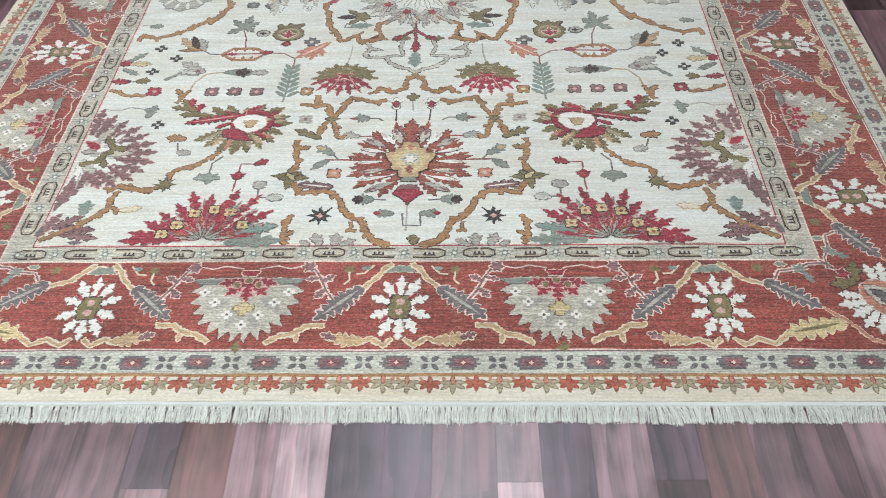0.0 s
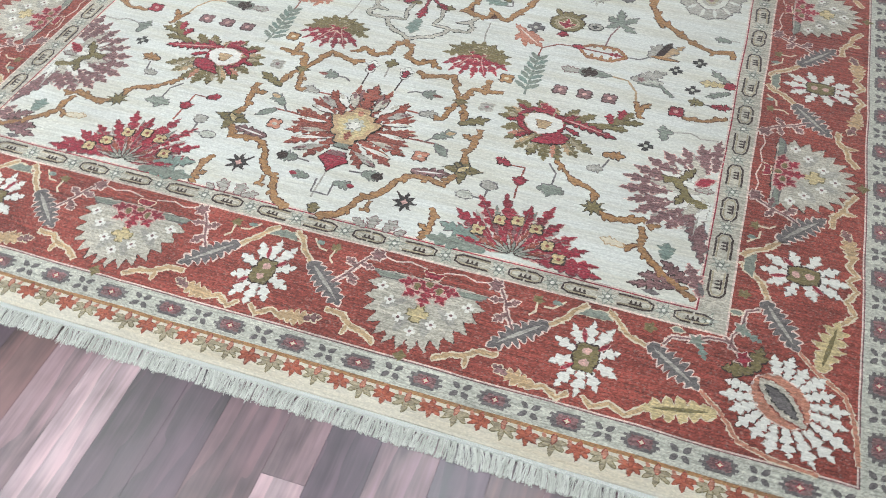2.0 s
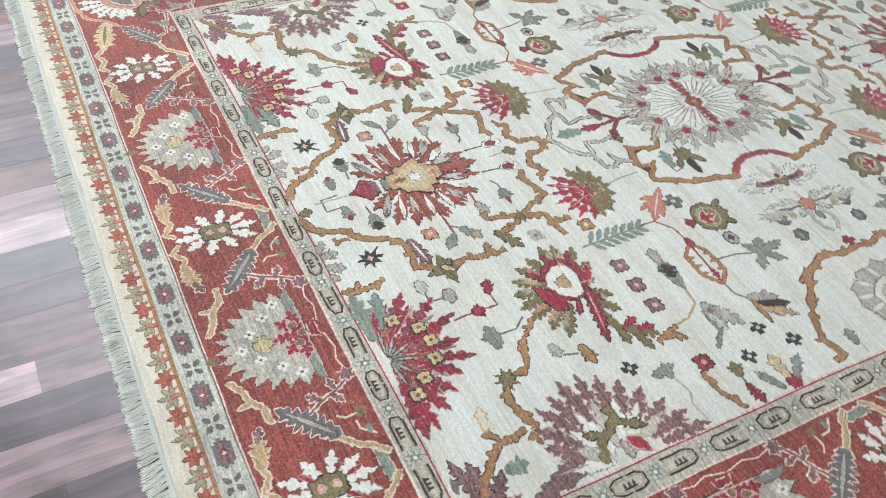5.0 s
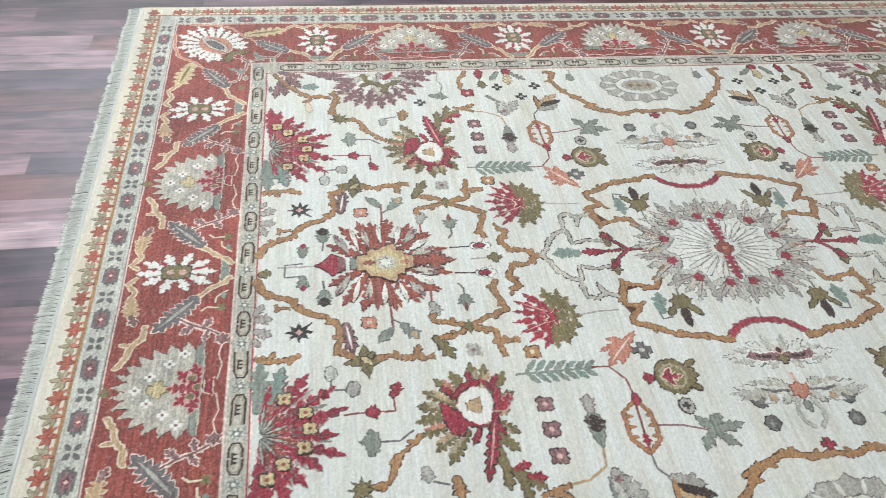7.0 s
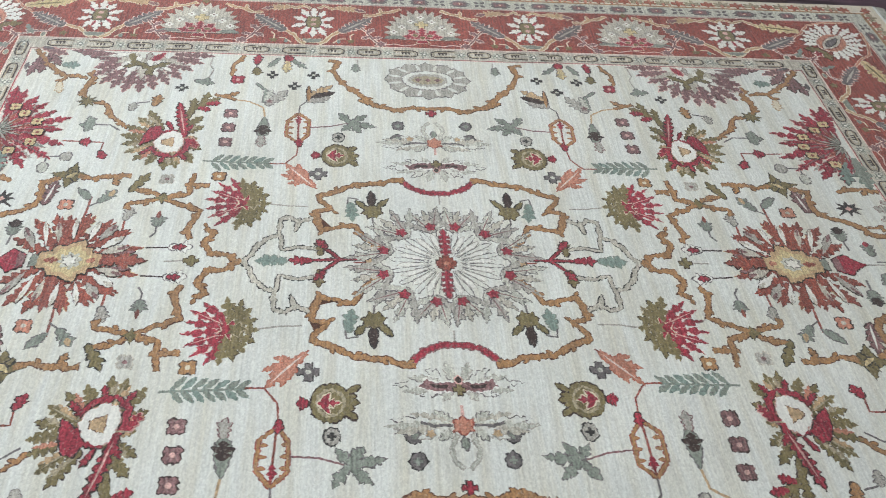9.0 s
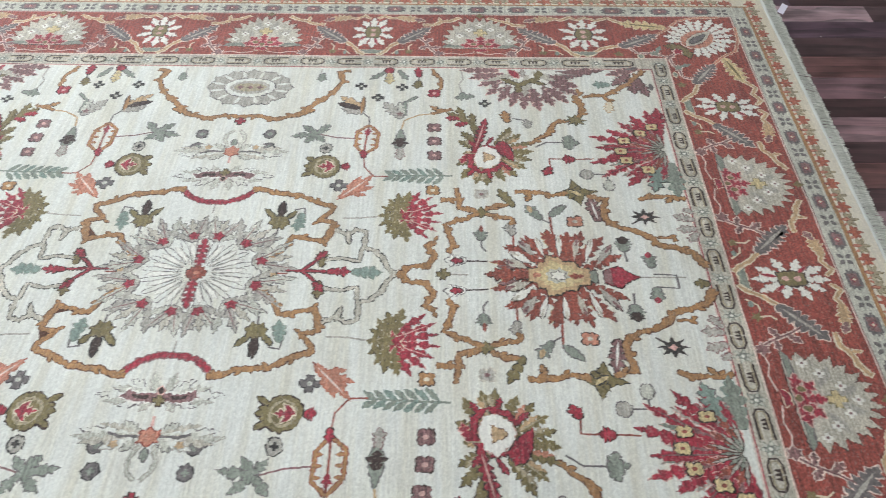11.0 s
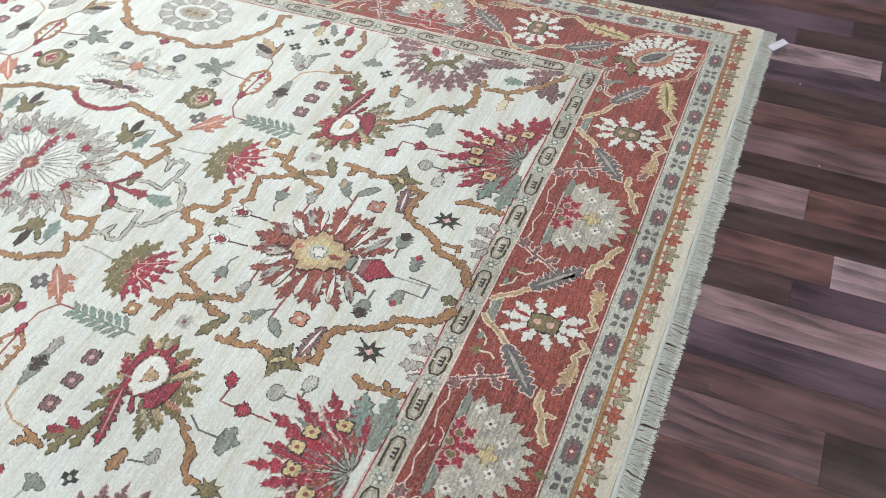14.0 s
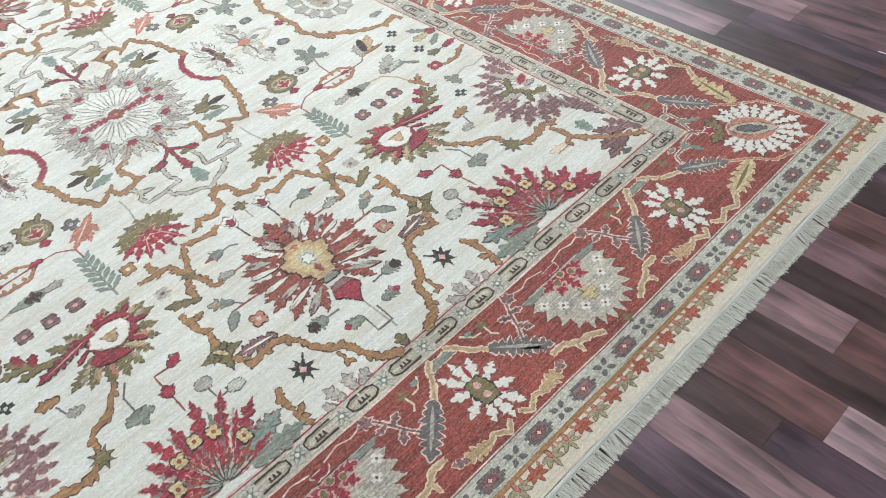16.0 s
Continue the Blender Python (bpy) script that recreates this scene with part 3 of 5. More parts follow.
# crimson bracket and grey butterflies beside the medallion, on the cross axis
for_side = ((1, 1), (-1, 1))
weave("bracket", ribbon([(0.268, -0.084), (0.244, -0.058), (0.230, -0.026), (0.230, 0.026), (0.244, 0.058), (0.268, 0.084)], 0.0125, "crimson", "mauve", 1, 0.3, 0.0024) + ribbon([(0.278, -0.098), (0.262, -0.086)], 0.006, "slate", None, 0.9) + ribbon([(0.278, 0.098), (0.262, 0.086)], 0.006, "slate", None, 0.9)
      + stem([(0.190, 0), (0.230, 0)], "grey", 0.004), for_side)
wings = []
for s in (1, -1):
    for k, (dx, ly, w) in enumerate(((0.272, 0.022, 0.018), (0.288, 0.062, 0.018), (0.304, 0.098, 0.018), (0.322, 0.126, 0.020), (0.340, 0.108, 0.016), (0.352, 0.074, 0.016), (0.362, 0.034, 0.014))):
        wings += leaf((0.328, s * 0.008), (dx, s * ly), w, 3, ("mist", "ivory")[k % 2], "slate" if k % 2 else "grey", 0.8 + 0.02 * k, None, 0.0020)
    wings += edged([(0.318, s * 0.006), (0.322, s * 0.040), (0.312, s * 0.066), (0.330, s * 0.076), (0.342, s * 0.040), (0.338, s * 0.006)], "mauve", "white", 1.5, 0.0030) + edged([(0.325, s * 0.020), (0.326, s * 0.040), (0.322, s * 0.056), (0.332, s * 0.050), (0.334, s * 0.024)], "brown", None, 1.8)
wings += cross((0.336, 0), 0.012, "olive", "brown", None, 2) + petal((0.322, 0), (0.306, 0), 0.012, "brown", "pink", 2)
weave("butterfly", wings, for_side, label="grey and mauve winged blossom")
cloud = []
for s in (1, -1):
    for k, (dx, ly) in enumerate(((0.386, 0.052), (0.392, 0.094), (0.404, 0.132), (0.420, 0.146), (0.434, 0.128), (0.446, 0.086), (0.450, 0.046))):
        cloud += leaf((0.418, s * 0.012), (dx, s * ly), 0.021, 4, ("mist", "stone", "ivory")[k % 3], "grey" if k % 2 else "slate", 0.8 + 0.02 * k, None, 0.0020)
    cloud += ribbon([(0.418, s * 0.02), (0.420, s * 0.055), (0.412, s * 0.078)], 0.006, "slate", None, 1.5, 0.5)
    cloud += ribbon([(0.438, s * 0.014), (0.468, s * 0.026), (0.490, s * 0.022), (0.506, s * 0.006)], 0.0065, "mist", "grey", 1, 0.5, 0.0020)
    cloud += star((0.436, s * 0.062), 0.010, 5, 0.6, "tan", "grey", 1.6)
cloud += star((0.419, 0), 0.021, 6, 0.7, "salmon", "rust", 2) + petal((0.444, 0), (0.470, 0), 0.014, "sage", "slate", 1) + cross((0.545, 0), 0.013, "crimson", "brown", None, 2) + stem([(0.372, 0), (0.396, 0)], "pink", 0.006)
weave("cloud_blossom", cloud, for_side, label="grey cloud blossom with salmon heart")
# large grey rosette inside the side arch
rose = []
for k in range(12):
    q = TAU * k / 12
    c = (0.70 + math.cos(q) * 0.058, math.sin(q) * 0.088)
    rose += star(c, 0.030, 6, 0.78, "grey", "slate", 0.8 + 0.02 * k, q)
rose += disc((0.70, 0), 0.043, 0.068, "ivory", "slate", 1.6, 20) + disc((0.70, 0), 0.030, 0.054, "grey", "brown", 1.9, 16) + disc((0.70, 0), 0.019, 0.044, "khaki", "brown", 2.1, 14)
for k in range(12):
    q = TAU * (k + 0.5) / 12
    rose += petal((0.70 + math.cos(q) * 0.046, math.sin(q) * 0.072), (0.70 + math.cos(q) * 0.078, math.sin(q) * 0.112), 0.010, "ivory", None, 1.4)
for s in (-1, 0, 1):
    rose += star((0.70, s * 0.026), 0.0095, 4, 0.6, "mauve", None, 3)
weave("rosette", rose, for_side, label="large grey lobed rosette")

# -- rust palmette on the long axis
pc = (0.0, -0.794)
rust = []


def off(c, x, y):
    return (c[0] + x, c[1] + y)


for s in (1, -1):
    # toothed fronds, from the crown round to the foot
    for k, (x, y, w) in enumerate(((0.044, 0.142, 0.030), (0.098, 0.112, 0.030), (0.128, 0.070, 0.030), (0.150, 0.020, 0.030), (0.143, -0.022, 0.026), (0.146, -0.054, 0.026), (0.128, -0.096, 0.030), (0.066, -0.125, 0.028))):
        rust += leaf(off(pc, s * x * 0.20, y * 0.18 - 0.01), off(pc, s * x, y), w, 5, "rust", "brown" if k % 2 else "mauve", 0.9 + 0.03 * k, None, 0.0011)
        rust += leaf(off(pc, s * x * 0.55, y * 0.50), off(pc, s * x * 0.93, y * 0.97 + 0.012), 0.016, 3, "rust", "straw" if k % 3 == 0 else None, 0.95 + 0.03 * k, None, 0.0011)
    # pale and grey cells between them
    for x0, y0, x1, y1, w, fill in ((0.022, 0.062, 0.042, 0.118, 0.022, "stone"), (0.036, 0.058, 0.074, 0.104, 0.020, "white"), (0.060, 0.052, 0.108, 0.082, 0.020, "grey"), (0.058, 0.030, 0.122, 0.046, 0.012, "white"), (0.060, -0.002, 0.128, -0.004, 0.012, "white"), (0.052, -0.030, 0.118, -0.042, 0.014, "stone"), (0.040, -0.052, 0.120, -0.072, 0.011, "white"), (0.030, -0.072, 0.098, -0.108, 0.016, "grey"), (0.020, 0.090, 0.026, 0.132, 0.012, "mauve")):
        rust += petal(off(pc, s * x0, y0), off(pc, s * x1, y1), w, fill, "brown", 1.5, 0.6, 0.0012)
        rust += leaf(off(pc, s * (x0 * 0.4 + x1 * 0.6), y0 * 0.4 + y1 * 0.6), off(pc, s * x1, y1), w * 0.6, 2, "mauve" if fill != "white" else "stone", None, 1.7)
rust += leaf(off(pc, 0, 0.05), off(pc, 0, 0.160), 0.040, 4, "rust", "brown", 1.8) + stem([off(pc, 0, 0.06), off(pc, 0, 0.140)], "straw", 0.008) + ribbon([off(pc, -0.024, 0.118), off(pc, 0.024, 0.118)], 0.010, "rust", "straw", 1.9, 0.3, 0.0013)
# gilded cross at the heart
heart = [(0.020, 0.066), (0.022, 0.046), (0.038, 0.044), (0.038, 0.030), (0.062, 0.026), (0.054, 0.004), (0.044, -0.006), (0.042, -0.030), (0.026, -0.036), (0.022, -0.058)]
ring = [off(pc, x, y) for x, y in heart] + [off(pc, -x, y) for x, y in reversed(heart)]
rust += edged(ring, "tan", "ink", 2.2, 0.0026) + edged([off(pc, (p[0] - pc[0]) * 0.74, (p[1] - pc[1]) * 0.74) for p in ring], "straw", "khaki", 2.4, 0.0016)
rust += disc(off(pc, 0, 0.046), 0.007, 0.008, "salmon", "rust", 2.7, 8) + star(off(pc, 0, 0.006), 0.026, 8, 0.72, "mist", "teal", 2.8, 0.2) + star(off(pc, 0, 0.004), 0.016, 6, 0.6, "white", "slate", 3.4) + leaf(off(pc, 0, -0.046), off(pc, 0, -0.016), 0.020, 2, "rust", "tan", 3.0)
rust += edged([(-0.012, -0.846), (0.012, -0.846), (0.018, -0.866), (-0.018, -0.866)], "sage", "brown", 2.05)
rust += edged([(-0.032, -0.908), (-0.018, -0.880), (0.018, -0.880), (0.032, -0.908), (0.012, -0.925), (0, -0.945), (-0.012, -0.925)], "crimson", "brown", 1.6)
rust += edged([(-0.024, -0.893), (-0.014, -0.878), (0.014, -0.878), (0.024, -0.893)], "mauve", None, 2.0)
weave("palmette", rust, ENDS, label="large rust and straw feathered palmette")
weave("stem", stem([(0, -0.945), (0, -1.028)], "grey") + stem([(0.029, -0.972), (0.032, -1.011), (-0.007, -1.011), (-0.010, -0.971)], "slate", 0.004) + leaf((0.018, -1.066), (0.017, -1.039), 0.03, 2, "olive", "ink"), ENDS)
weave("bud", leaf((0.029, -0.972), (0.075, -0.970), 0.026, 3, "sage", "slate") + petal((0.058, -0.970), (0.077, -0.970), 0.012, "crimson", None, 2))
weave("bud", stem([(0.047, -0.928), (0.085, -0.925)], "slate") + leaf((0.078, -0.925), (0.120, -0.927), 0.034, 4, "sage", "slate") + leaf((0.101, -0.925), (0.125, -0.927), 0.026, 3, "brown", "ink", 2))
weave("stem", stem([(0.057, -0.804), (0.096, -0.790), (0.150, -0.787), (0.203, -0.787)], "rust", 0.005) + petal((0.192, -0.787), (0.231, -0.822), 0.018, "sage", "slate") + stem([(0.169, -0.787), (0.187, -0.764)], "slate") + leaf((0.183, -0.768), (0.228, -0.735), 0.030, 3, "sage", "slate") + petal((0.204, -0.748), (0.227, -0.740), 0.012, "tan", None, 2))
weave("bud", stem([(0.074, -0.639), (0.090, -0.628), (0.116, -0.629)], "slate") + leaf((0.109, -0.629), (0.145, -0.627), 0.034, 3, "sage", "slate") + petal((0.134, -0.629), (0.159, -0.629), 0.010, "rust", None, 2))
weave("bud", stem([(0.052, -0.710), (0.095, -0.699), (0.134, -0.700)], "rust", 0.005) + leaf((0.128, -0.700), (0.167, -0.689), 0.026, 3, "grey", "slate"))
weave("bud", leaf((0.044, -0.593), (0.045, -0.544), 0.034, 3, "white", "slate") + leaf((0.044, -0.586), (0.045, -0.558), 0.020, 2, "crimson", "brown", 1.8) + stem([(0.044, -0.586), (0.042, -0.641)], "brown", 0.004))
weave("bud", stem([(-0.001, -0.599), (-0.003, -0.550)], "grey") + cross((-0.003, -0.543), 0.015, "olive", "brown"), ENDS)

# -- crimson and olive tulips
tulip = []
for k, (x, y) in enumerate(((-0.072, -0.062), (-0.048, -0.080), (-0.020, -0.086), (0.012, -0.090), (0.040, -0.080), (0.066, -0.068), (0.084, -0.044))):
    tulip += leaf((0.187 + x * 0.10, -0.440), (0.187 + x * 1.06, -0.434 + y * 1.16), 0.0185, 3, "crimson", "pink" if k % 2 else "mauve", 0.8 + 0.03 * k, "pink" if k % 3 == 1 else None, 0.0014)
for k, (x, y) in enumerate(((-0.090, -0.022), (-0.080, 0.010), (-0.058, 0.030), (-0.030, 0.044), (0.0, 0.050), (0.032, 0.044), (0.058, 0.028), (0.080, 0.008), (0.088, -0.022))):
    tulip += leaf((0.187 + x * 0.12, -0.444), (0.187 + x, -0.436 + y), 0.025, 3, "olive", "brown" if k % 2 else "khaki", 1.2 + 0.03 * k, None, 0.0012)
tulip += star((0.187, -0.446), 0.026, 5, 0.42, "crimson", "cream", 2.2, 0.3, 1.1) + star((0.186, -0.430), 0.021, 5, 0.5, "olive", "khaki", 2.6, 1.57) + stem([(0.186, -0.395), (0.179, -0.350), (0.177, -0.304)], "grey", 0.004)
weave("tulip", tulip, label="olive tulip with crimson petals")
maple = leaf((0.246, -0.290), (0.332, -0.366), 0.030, 3, "salmon", "orange", 1.3, "blush", 0.0018)
for tip in ((0.258, -0.352), (0.290, -0.372), (0.306, -0.316), (0.330, -0.336)):
    maple += leaf((0.268, -0.310), tip, 0.018, 2, "salmon", "orange", 1.1, None, 0.0018)
weave("leaf", maple + stem([(0.240, -0.285), (0.312, -0.350)], "rust", 0.0034), label="salmon leaf with rust outline")

# -- eye palmettes
ec = (0.420, -0.649)
eye = []
for k, (x, y) in enumerate(((-0.115, 0.032), (-0.122, 0.004), (-0.104, -0.040), (-0.088, -0.072), (-0.058, -0.096), (-0.024, -0.110), (0.012, -0.118), (0.046, -0.112), (0.082, -0.088), (0.112, -0.064), (-0.096, 0.068), (-0.044, 0.080), (0.000, 0.066), (0.052, 0.076), (0.082, 0.062))):
    eye += leaf(off(ec, x * 0.30, y * 0.30), off(ec, x, y), 0.026, 5, "olive", "brown" if k % 2 else "khaki", 0.8 + 0.02 * k, "khaki" if k % 4 == 0 else None, 0.0012)
    eye += leaf(off(ec, x * 0.42, y * 0.42), off(ec, x * 0.88 + y * 0.10, y * 0.88 - x * 0.10), 0.014, 3, ("tan", "khaki", "olive", "salmon")[k % 4], None, 1.2 + 0.02 * k)
# olive arm with crimson buds
eye += ribbon([off(ec, 0.028, 0.040), off(ec, 0.078, 0.028), off(ec, 0.124, 0.038), off(ec, 0.148, 0.072)], 0.016, "olive", "brown", 1.3, 0.6, 0.0014)
for x0, y0, x1, y1, fill in ((0.120, 0.036, 0.172, 0.040, "olive"), (0.140, 0.058, 0.200, 0.074, "olive"), (0.148, 0.068, 0.172, 0.104, "olive"), (0.130, 0.050, 0.118, 0.084, "crimson"), (0.146, 0.070, 0.150, 0.108, "crimson"), (0.055, 0.034, 0.092, 0.070, "olive")):
    eye += leaf(off(ec, x0, y0), off(ec, x1, y1), 0.022, 3, fill, "brown", 1.5, None, 0.0012)
# crimson ring, open below, with a long toothed tongue
eye += ribbon([off(ec, 0.018, 0.024), off(ec, -0.012, 0.046), off(ec, -0.048, 0.044), off(ec, -0.074, 0.018), off(ec, -0.064, -0.018), off(ec, -0.036, -0.040)], 0.011, "crimson", "brown", 2.0, 0.9, 0.0018)
eye += leaf(off(ec, 0.008, 0.036), off(ec, 0.150, 0.002), 0.027, 7, "crimson", "brown", 2.1, "pink") + leaf(off(ec, 0.0, 0.052), off(ec, -0.040, 0.068), 0.020, 3, "crimson", "pink", 1.9)
eye += edged([off(ec, -0.054, 0.026), off(ec, -0.022, 0.036), off(ec, 0.018, 0.026), off(ec, 0.030, 0.004), off(ec, 0.012, -0.020), off(ec, -0.016, -0.034), off(ec, -0.040, -0.026), off(ec, -0.058, -0.002)], "white", "pink", 2.3, 0.0014)
eye += edged([off(ec, -0.030, -0.066), off(ec, -0.002, -0.030), off(ec, 0.026, -0.018), off(ec, 0.048, -0.030), off(ec, 0.044, -0.050), off(ec, 0.010, -0.062)], "crimson", "brown", 2.6, 0.0022) + leaf(off(ec, -0.006, -0.048), off(ec, 0.042, -0.032), 0.020, 3, "crimson", "pink", 2.9, None, 0.001)
eye += edged([off(ec, -0.036, 0.012), off(ec, 0.002, 0.012), off(ec, -0.004, -0.002), off(ec, -0.011, -0.016), off(ec, -0.023, -0.016), off(ec, -0.028, -0.002)], "tan", "umber", 2.8, 0.0014)
for x0, y0, x1, y1 in ((-0.060, 0.034, -0.086, 0.052), (-0.070, 0.0, -0.098, -0.008), (-0.040, -0.036, -0.066, -0.060), (0.020, 0.030, 0.054, 0.050), (0.034, 0.004, 0.070, -0.016), (0.030, 0.016, 0.022, -0.022)):
    eye += leaf(off(ec, x0, y0), off(ec, x1, y1), 0.013, 3, "crimson", "brown", 2.25, None, 0.0014)
weave("palmette", eye, label="olive palmette with crimson ring and ivory eye")

# -- mauve palmettes growing out of the side guards
mc = (0.794, -0.767)
mauve = []
for k, tip in enumerate(((0.790, -0.580), (0.752, -0.606), (0.716, -0.628), (0.676, -0.652), (0.646, -0.682), (0.622, -0.716), (0.606, -0.752), (0.604, -0.792), (0.624, -0.826), (0.642, -0.858), (0.676, -0.884), (0.716, -0.886))):
    mauve += leaf(at(mc, tip, 0.42, 0), tip, 0.030, 4, "mauve", "pink" if k % 2 else "blush", 0.8 + 0.03 * k, None, 0.0017)
    mauve += leaf(at(mc, tip, 0.42, 0.020), at(mc, tip, 0.82, 0.020), 0.014, 3, ("mauve", "grey")[k % 2], "pink", 0.75, None, 0.0012)
for k, (x, y) in enumerate(((0.754, -0.868), (0.770, -0.902), (0.786, -0.930), (0.798, -0.958))):
    mauve += leaf((0.776, -0.820), (x, y), 0.030, 3, "mauve", "slate", 1.2 + 0.03 * k, "grey" if k == 1 else None, 0.0016)
for k, (x, y) in enumerate(((0.740, -0.655), (0.706, -0.682), (0.680, -0.716), (0.668, -0.756), (0.676, -0.800), (0.706, -0.826), (0.742, -0.836), (0.774, -0.862))):
    mauve += leaf(at(mc, (x, y), 0.2, 0), (x, y), 0.026, 2, "white" if k % 3 else "stone", "grey", 1.7 + 0.02 * k, None, 0.0016)
mauve += ribbon([(0.690, -0.742), (0.716, -0.736), (0.734, -0.764), (0.752, -0.790), (0.790, -0.800)], 0.016, "olive", "brown", 2.3, 0.6) + leaf((0.722, -0.742), (0.752, -0.690), 0.022, 2, "olive", "brown", 2.4) + leaf((0.738, -0.776), (0.724, -0.812), 0.018, 2, "olive", "brown", 2.4)
mauve += petal((0.756, -0.742), (0.796, -0.714), 0.022, "crimson", "pink", 2.5) + leaf((0.760, -0.755), (0.798, -0.752), 0.018, 2, "grey", "mauve", 2.5)
weave("palmette", mauve, label="mauve feathered palmette with ivory and olive heart")

# -- crimson half palmettes standing on the end guards
cc = (0.441, -1.055)
crim = []
for k, tip in enumerate(((0.298, -0.959), (0.333, -0.908), (0.386, -0.886), (0.414, -0.927), (0.448, -0.905), (0.496, -0.894), (0.520, -0.936), (0.556, -0.965), (0.586, -0.994), (0.612, -1.029))):
    crim += leaf(at(cc, tip, 0.22, 0), tip, 0.027, 5, "crimson", "pink" if k % 2 else "mauve", 0.8 + 0.03 * k, "mauve" if k % 3 == 1 else None, 0.0016)
    crim += leaf(at(cc, tip, 0.2, 0.02), at(cc, tip, 0.80, 0.022), 0.015, 4, ("crimson", "grey", "sage")[k % 3], "pink", 0.7, None, 0.0012)
crim += leaf((0.391, -1.034), (0.281, -1.009), 0.034, 5, "teal", "slate", 1.3) + leaf((0.389, -1.055), (0.266, -1.054), 0.036, 4, "sage", "teal", 1.4) + leaf((0.498, -1.048), (0.622, -1.056), 0.03, 4, "crimson", "mauve", 1.2)
crim += spray(cc, 14, 166, 13, 0.070, 0.095, 0.014, "crimson", "pink", 1.6, 1.2, 0.2, 0.0012, "rust", 3) + spray(cc, 10, 170, 14, 0.10, 0.125, 0.011, "crimson", "pink", 1.1, 1.2, 0.5, 0.0013, "mauve", 3)
crim += spray((cc[0], cc[1] + 0.004), 10, 170, 11, 0.035, 0.052, 0.007, "grey", "brown", 2.2, 1.3, 0.2, 0.0012, "sage", 2)
for spot in ((0.361, -1.006), (0.395, -0.967), (0.432, -0.959), (0.474, -0.970), (0.506, -1.007), (0.533, -1.035)):
    crim += quatrefoil((spot[0], spot[1]), 0.0125, "straw", "brown", "rust")[0:1] + [(shape[0], shape[1], shape[2] + 2) for shape in quatrefoil(spot, 0.0125, "straw", "brown", "rust")]
weave("palmette", crim, label="crimson half palmette with straw rosettes")
weave("sprout", leaf((0.153, -1.070), (0.150, -1.033), 0.028, 3, "grey", "mauve") + leaf((0.183, -1.070), (0.199, -1.033), 0.028, 3, "grey", "mauve") + leaf((0.141, -1.070), (0.108, -1.053), 0.02, 3, "grey", "mauve") + leaf((0.207, -1.070), (0.226, -1.057), 0.018, 2, "grey", "mauve"))
# mauve sprigs in the corners
weave("sprig", leaf((0.764, -1.013), (0.686, -1.019), 0.030, 4, "mauve", "brown") + leaf((0.760, -1.030), (0.672, -1.046), 0.024, 4, "mauve", "brown") + leaf((0.782, -1.013), (0.724, -0.972), 0.028, 4, "mauve", "brown")
      + leaf((0.809, -1.037), (0.775, -0.963), 0.032, 4, "mauve", "pink") + petal((0.814, -1.037), (0.801, -1.006), 0.012, "slate", None) + petal((0.735, -1.057), (0.700, -1.057), 0.012, "slate", None))
weave("leaf", leaf((0.729, -0.966), (0.728, -0.923), 0.034, 3, "teal", "sage"))

# -- olive roundel with a red trident
rc = (0.365, -0.243)
weave("roundel", disc(rc, 0.042, 0.036, "olive", "brown", 0.9) + disc(rc, 0.032, 0.027, "khaki", "olive", 1.4, 16, 0.004) + disc(rc, 0.026, 0.021, "olive", None, 2)
      + spray(rc, 55, 125, 5, 0.05, 0.06, 0.013, "olive", "brown", 0.8, 1.0, 0.5)
      + leaf((rc[0], rc[1] - 0.024), (rc[0], rc[1] + 0.018), 0.018, 3, "crimson", "cream", 2.5) + petal((rc[0], rc[1] - 0.018), (rc[0] + 0.022, rc[1]), 0.010, "crimson", "cream", 2.6) + petal((rc[0], rc[1] - 0.018), (rc[0] - 0.022, rc[1]), 0.010, "crimson", "cream", 2.6)
      + leaf((rc[0], rc[1] - 0.040), (rc[0], rc[1] - 0.062), 0.032, 3, "crimson", "brown", 1.2), label="olive roundel with crimson trident")
# sage frond, red bud and lozenge with teeth
frond = stem([(0.335, -0.560), (0.329, -0.398)], "sage", 0.0055) + stem([(0.328, -0.403), (0.329, -0.366), (0.364, -0.340), (0.410, -0.336)], "rust", 0.004)
for k in range(7):
    y = -0.538 + 0.020 * k
    for s in (1, -1):
        frond += petal((0.331, y), (0.331 + s * (0.030 - 0.0018 * k), y + 0.026), 0.0105, "sage" if (k + s) % 3 else "teal", "teal", 1.0, 0.55, 0.0012)
weave("frond", frond + leaf((0.398, -0.335), (0.429, -0.336), 0.022, 2, "crimson", "brown"))
box = ribbon([(0.416, -0.336), (0.446, -0.314), (0.507, -0.313), (0.535, -0.341)], 0.006, "gold", "rust", 0.9, 0.1, 0.0016) + ribbon([(0.416, -0.338), (0.441, -0.368), (0.501, -0.369), (0.534, -0.343)], 0.006, "gold", "rust", 0.9, 0.1, 0.0016) + stem([(0.421, -0.338), (0.535, -0.341)], "rust", 0.005)
for f in (0.3, 0.5, 0.7):
    for s in (-1, 1):
        root, tip = at((0.416, -0.338), (0.535, -0.341), f, s * 0.026), at((0.416, -0.338), (0.535, -0.341), f, s * 0.012)
        box += petal(root, tip, 0.007, "gold", "rust", 1.2, 0.4, 0.001)
weave("lozenge", box + leaf((0.492, -0.340), (0.522, -0.340), 0.022, 2, "crimson", None, 1.5) + stem([(0.535, -0.341), (0.568, -0.339), (0.595, -0.317)], "slate", 0.004))
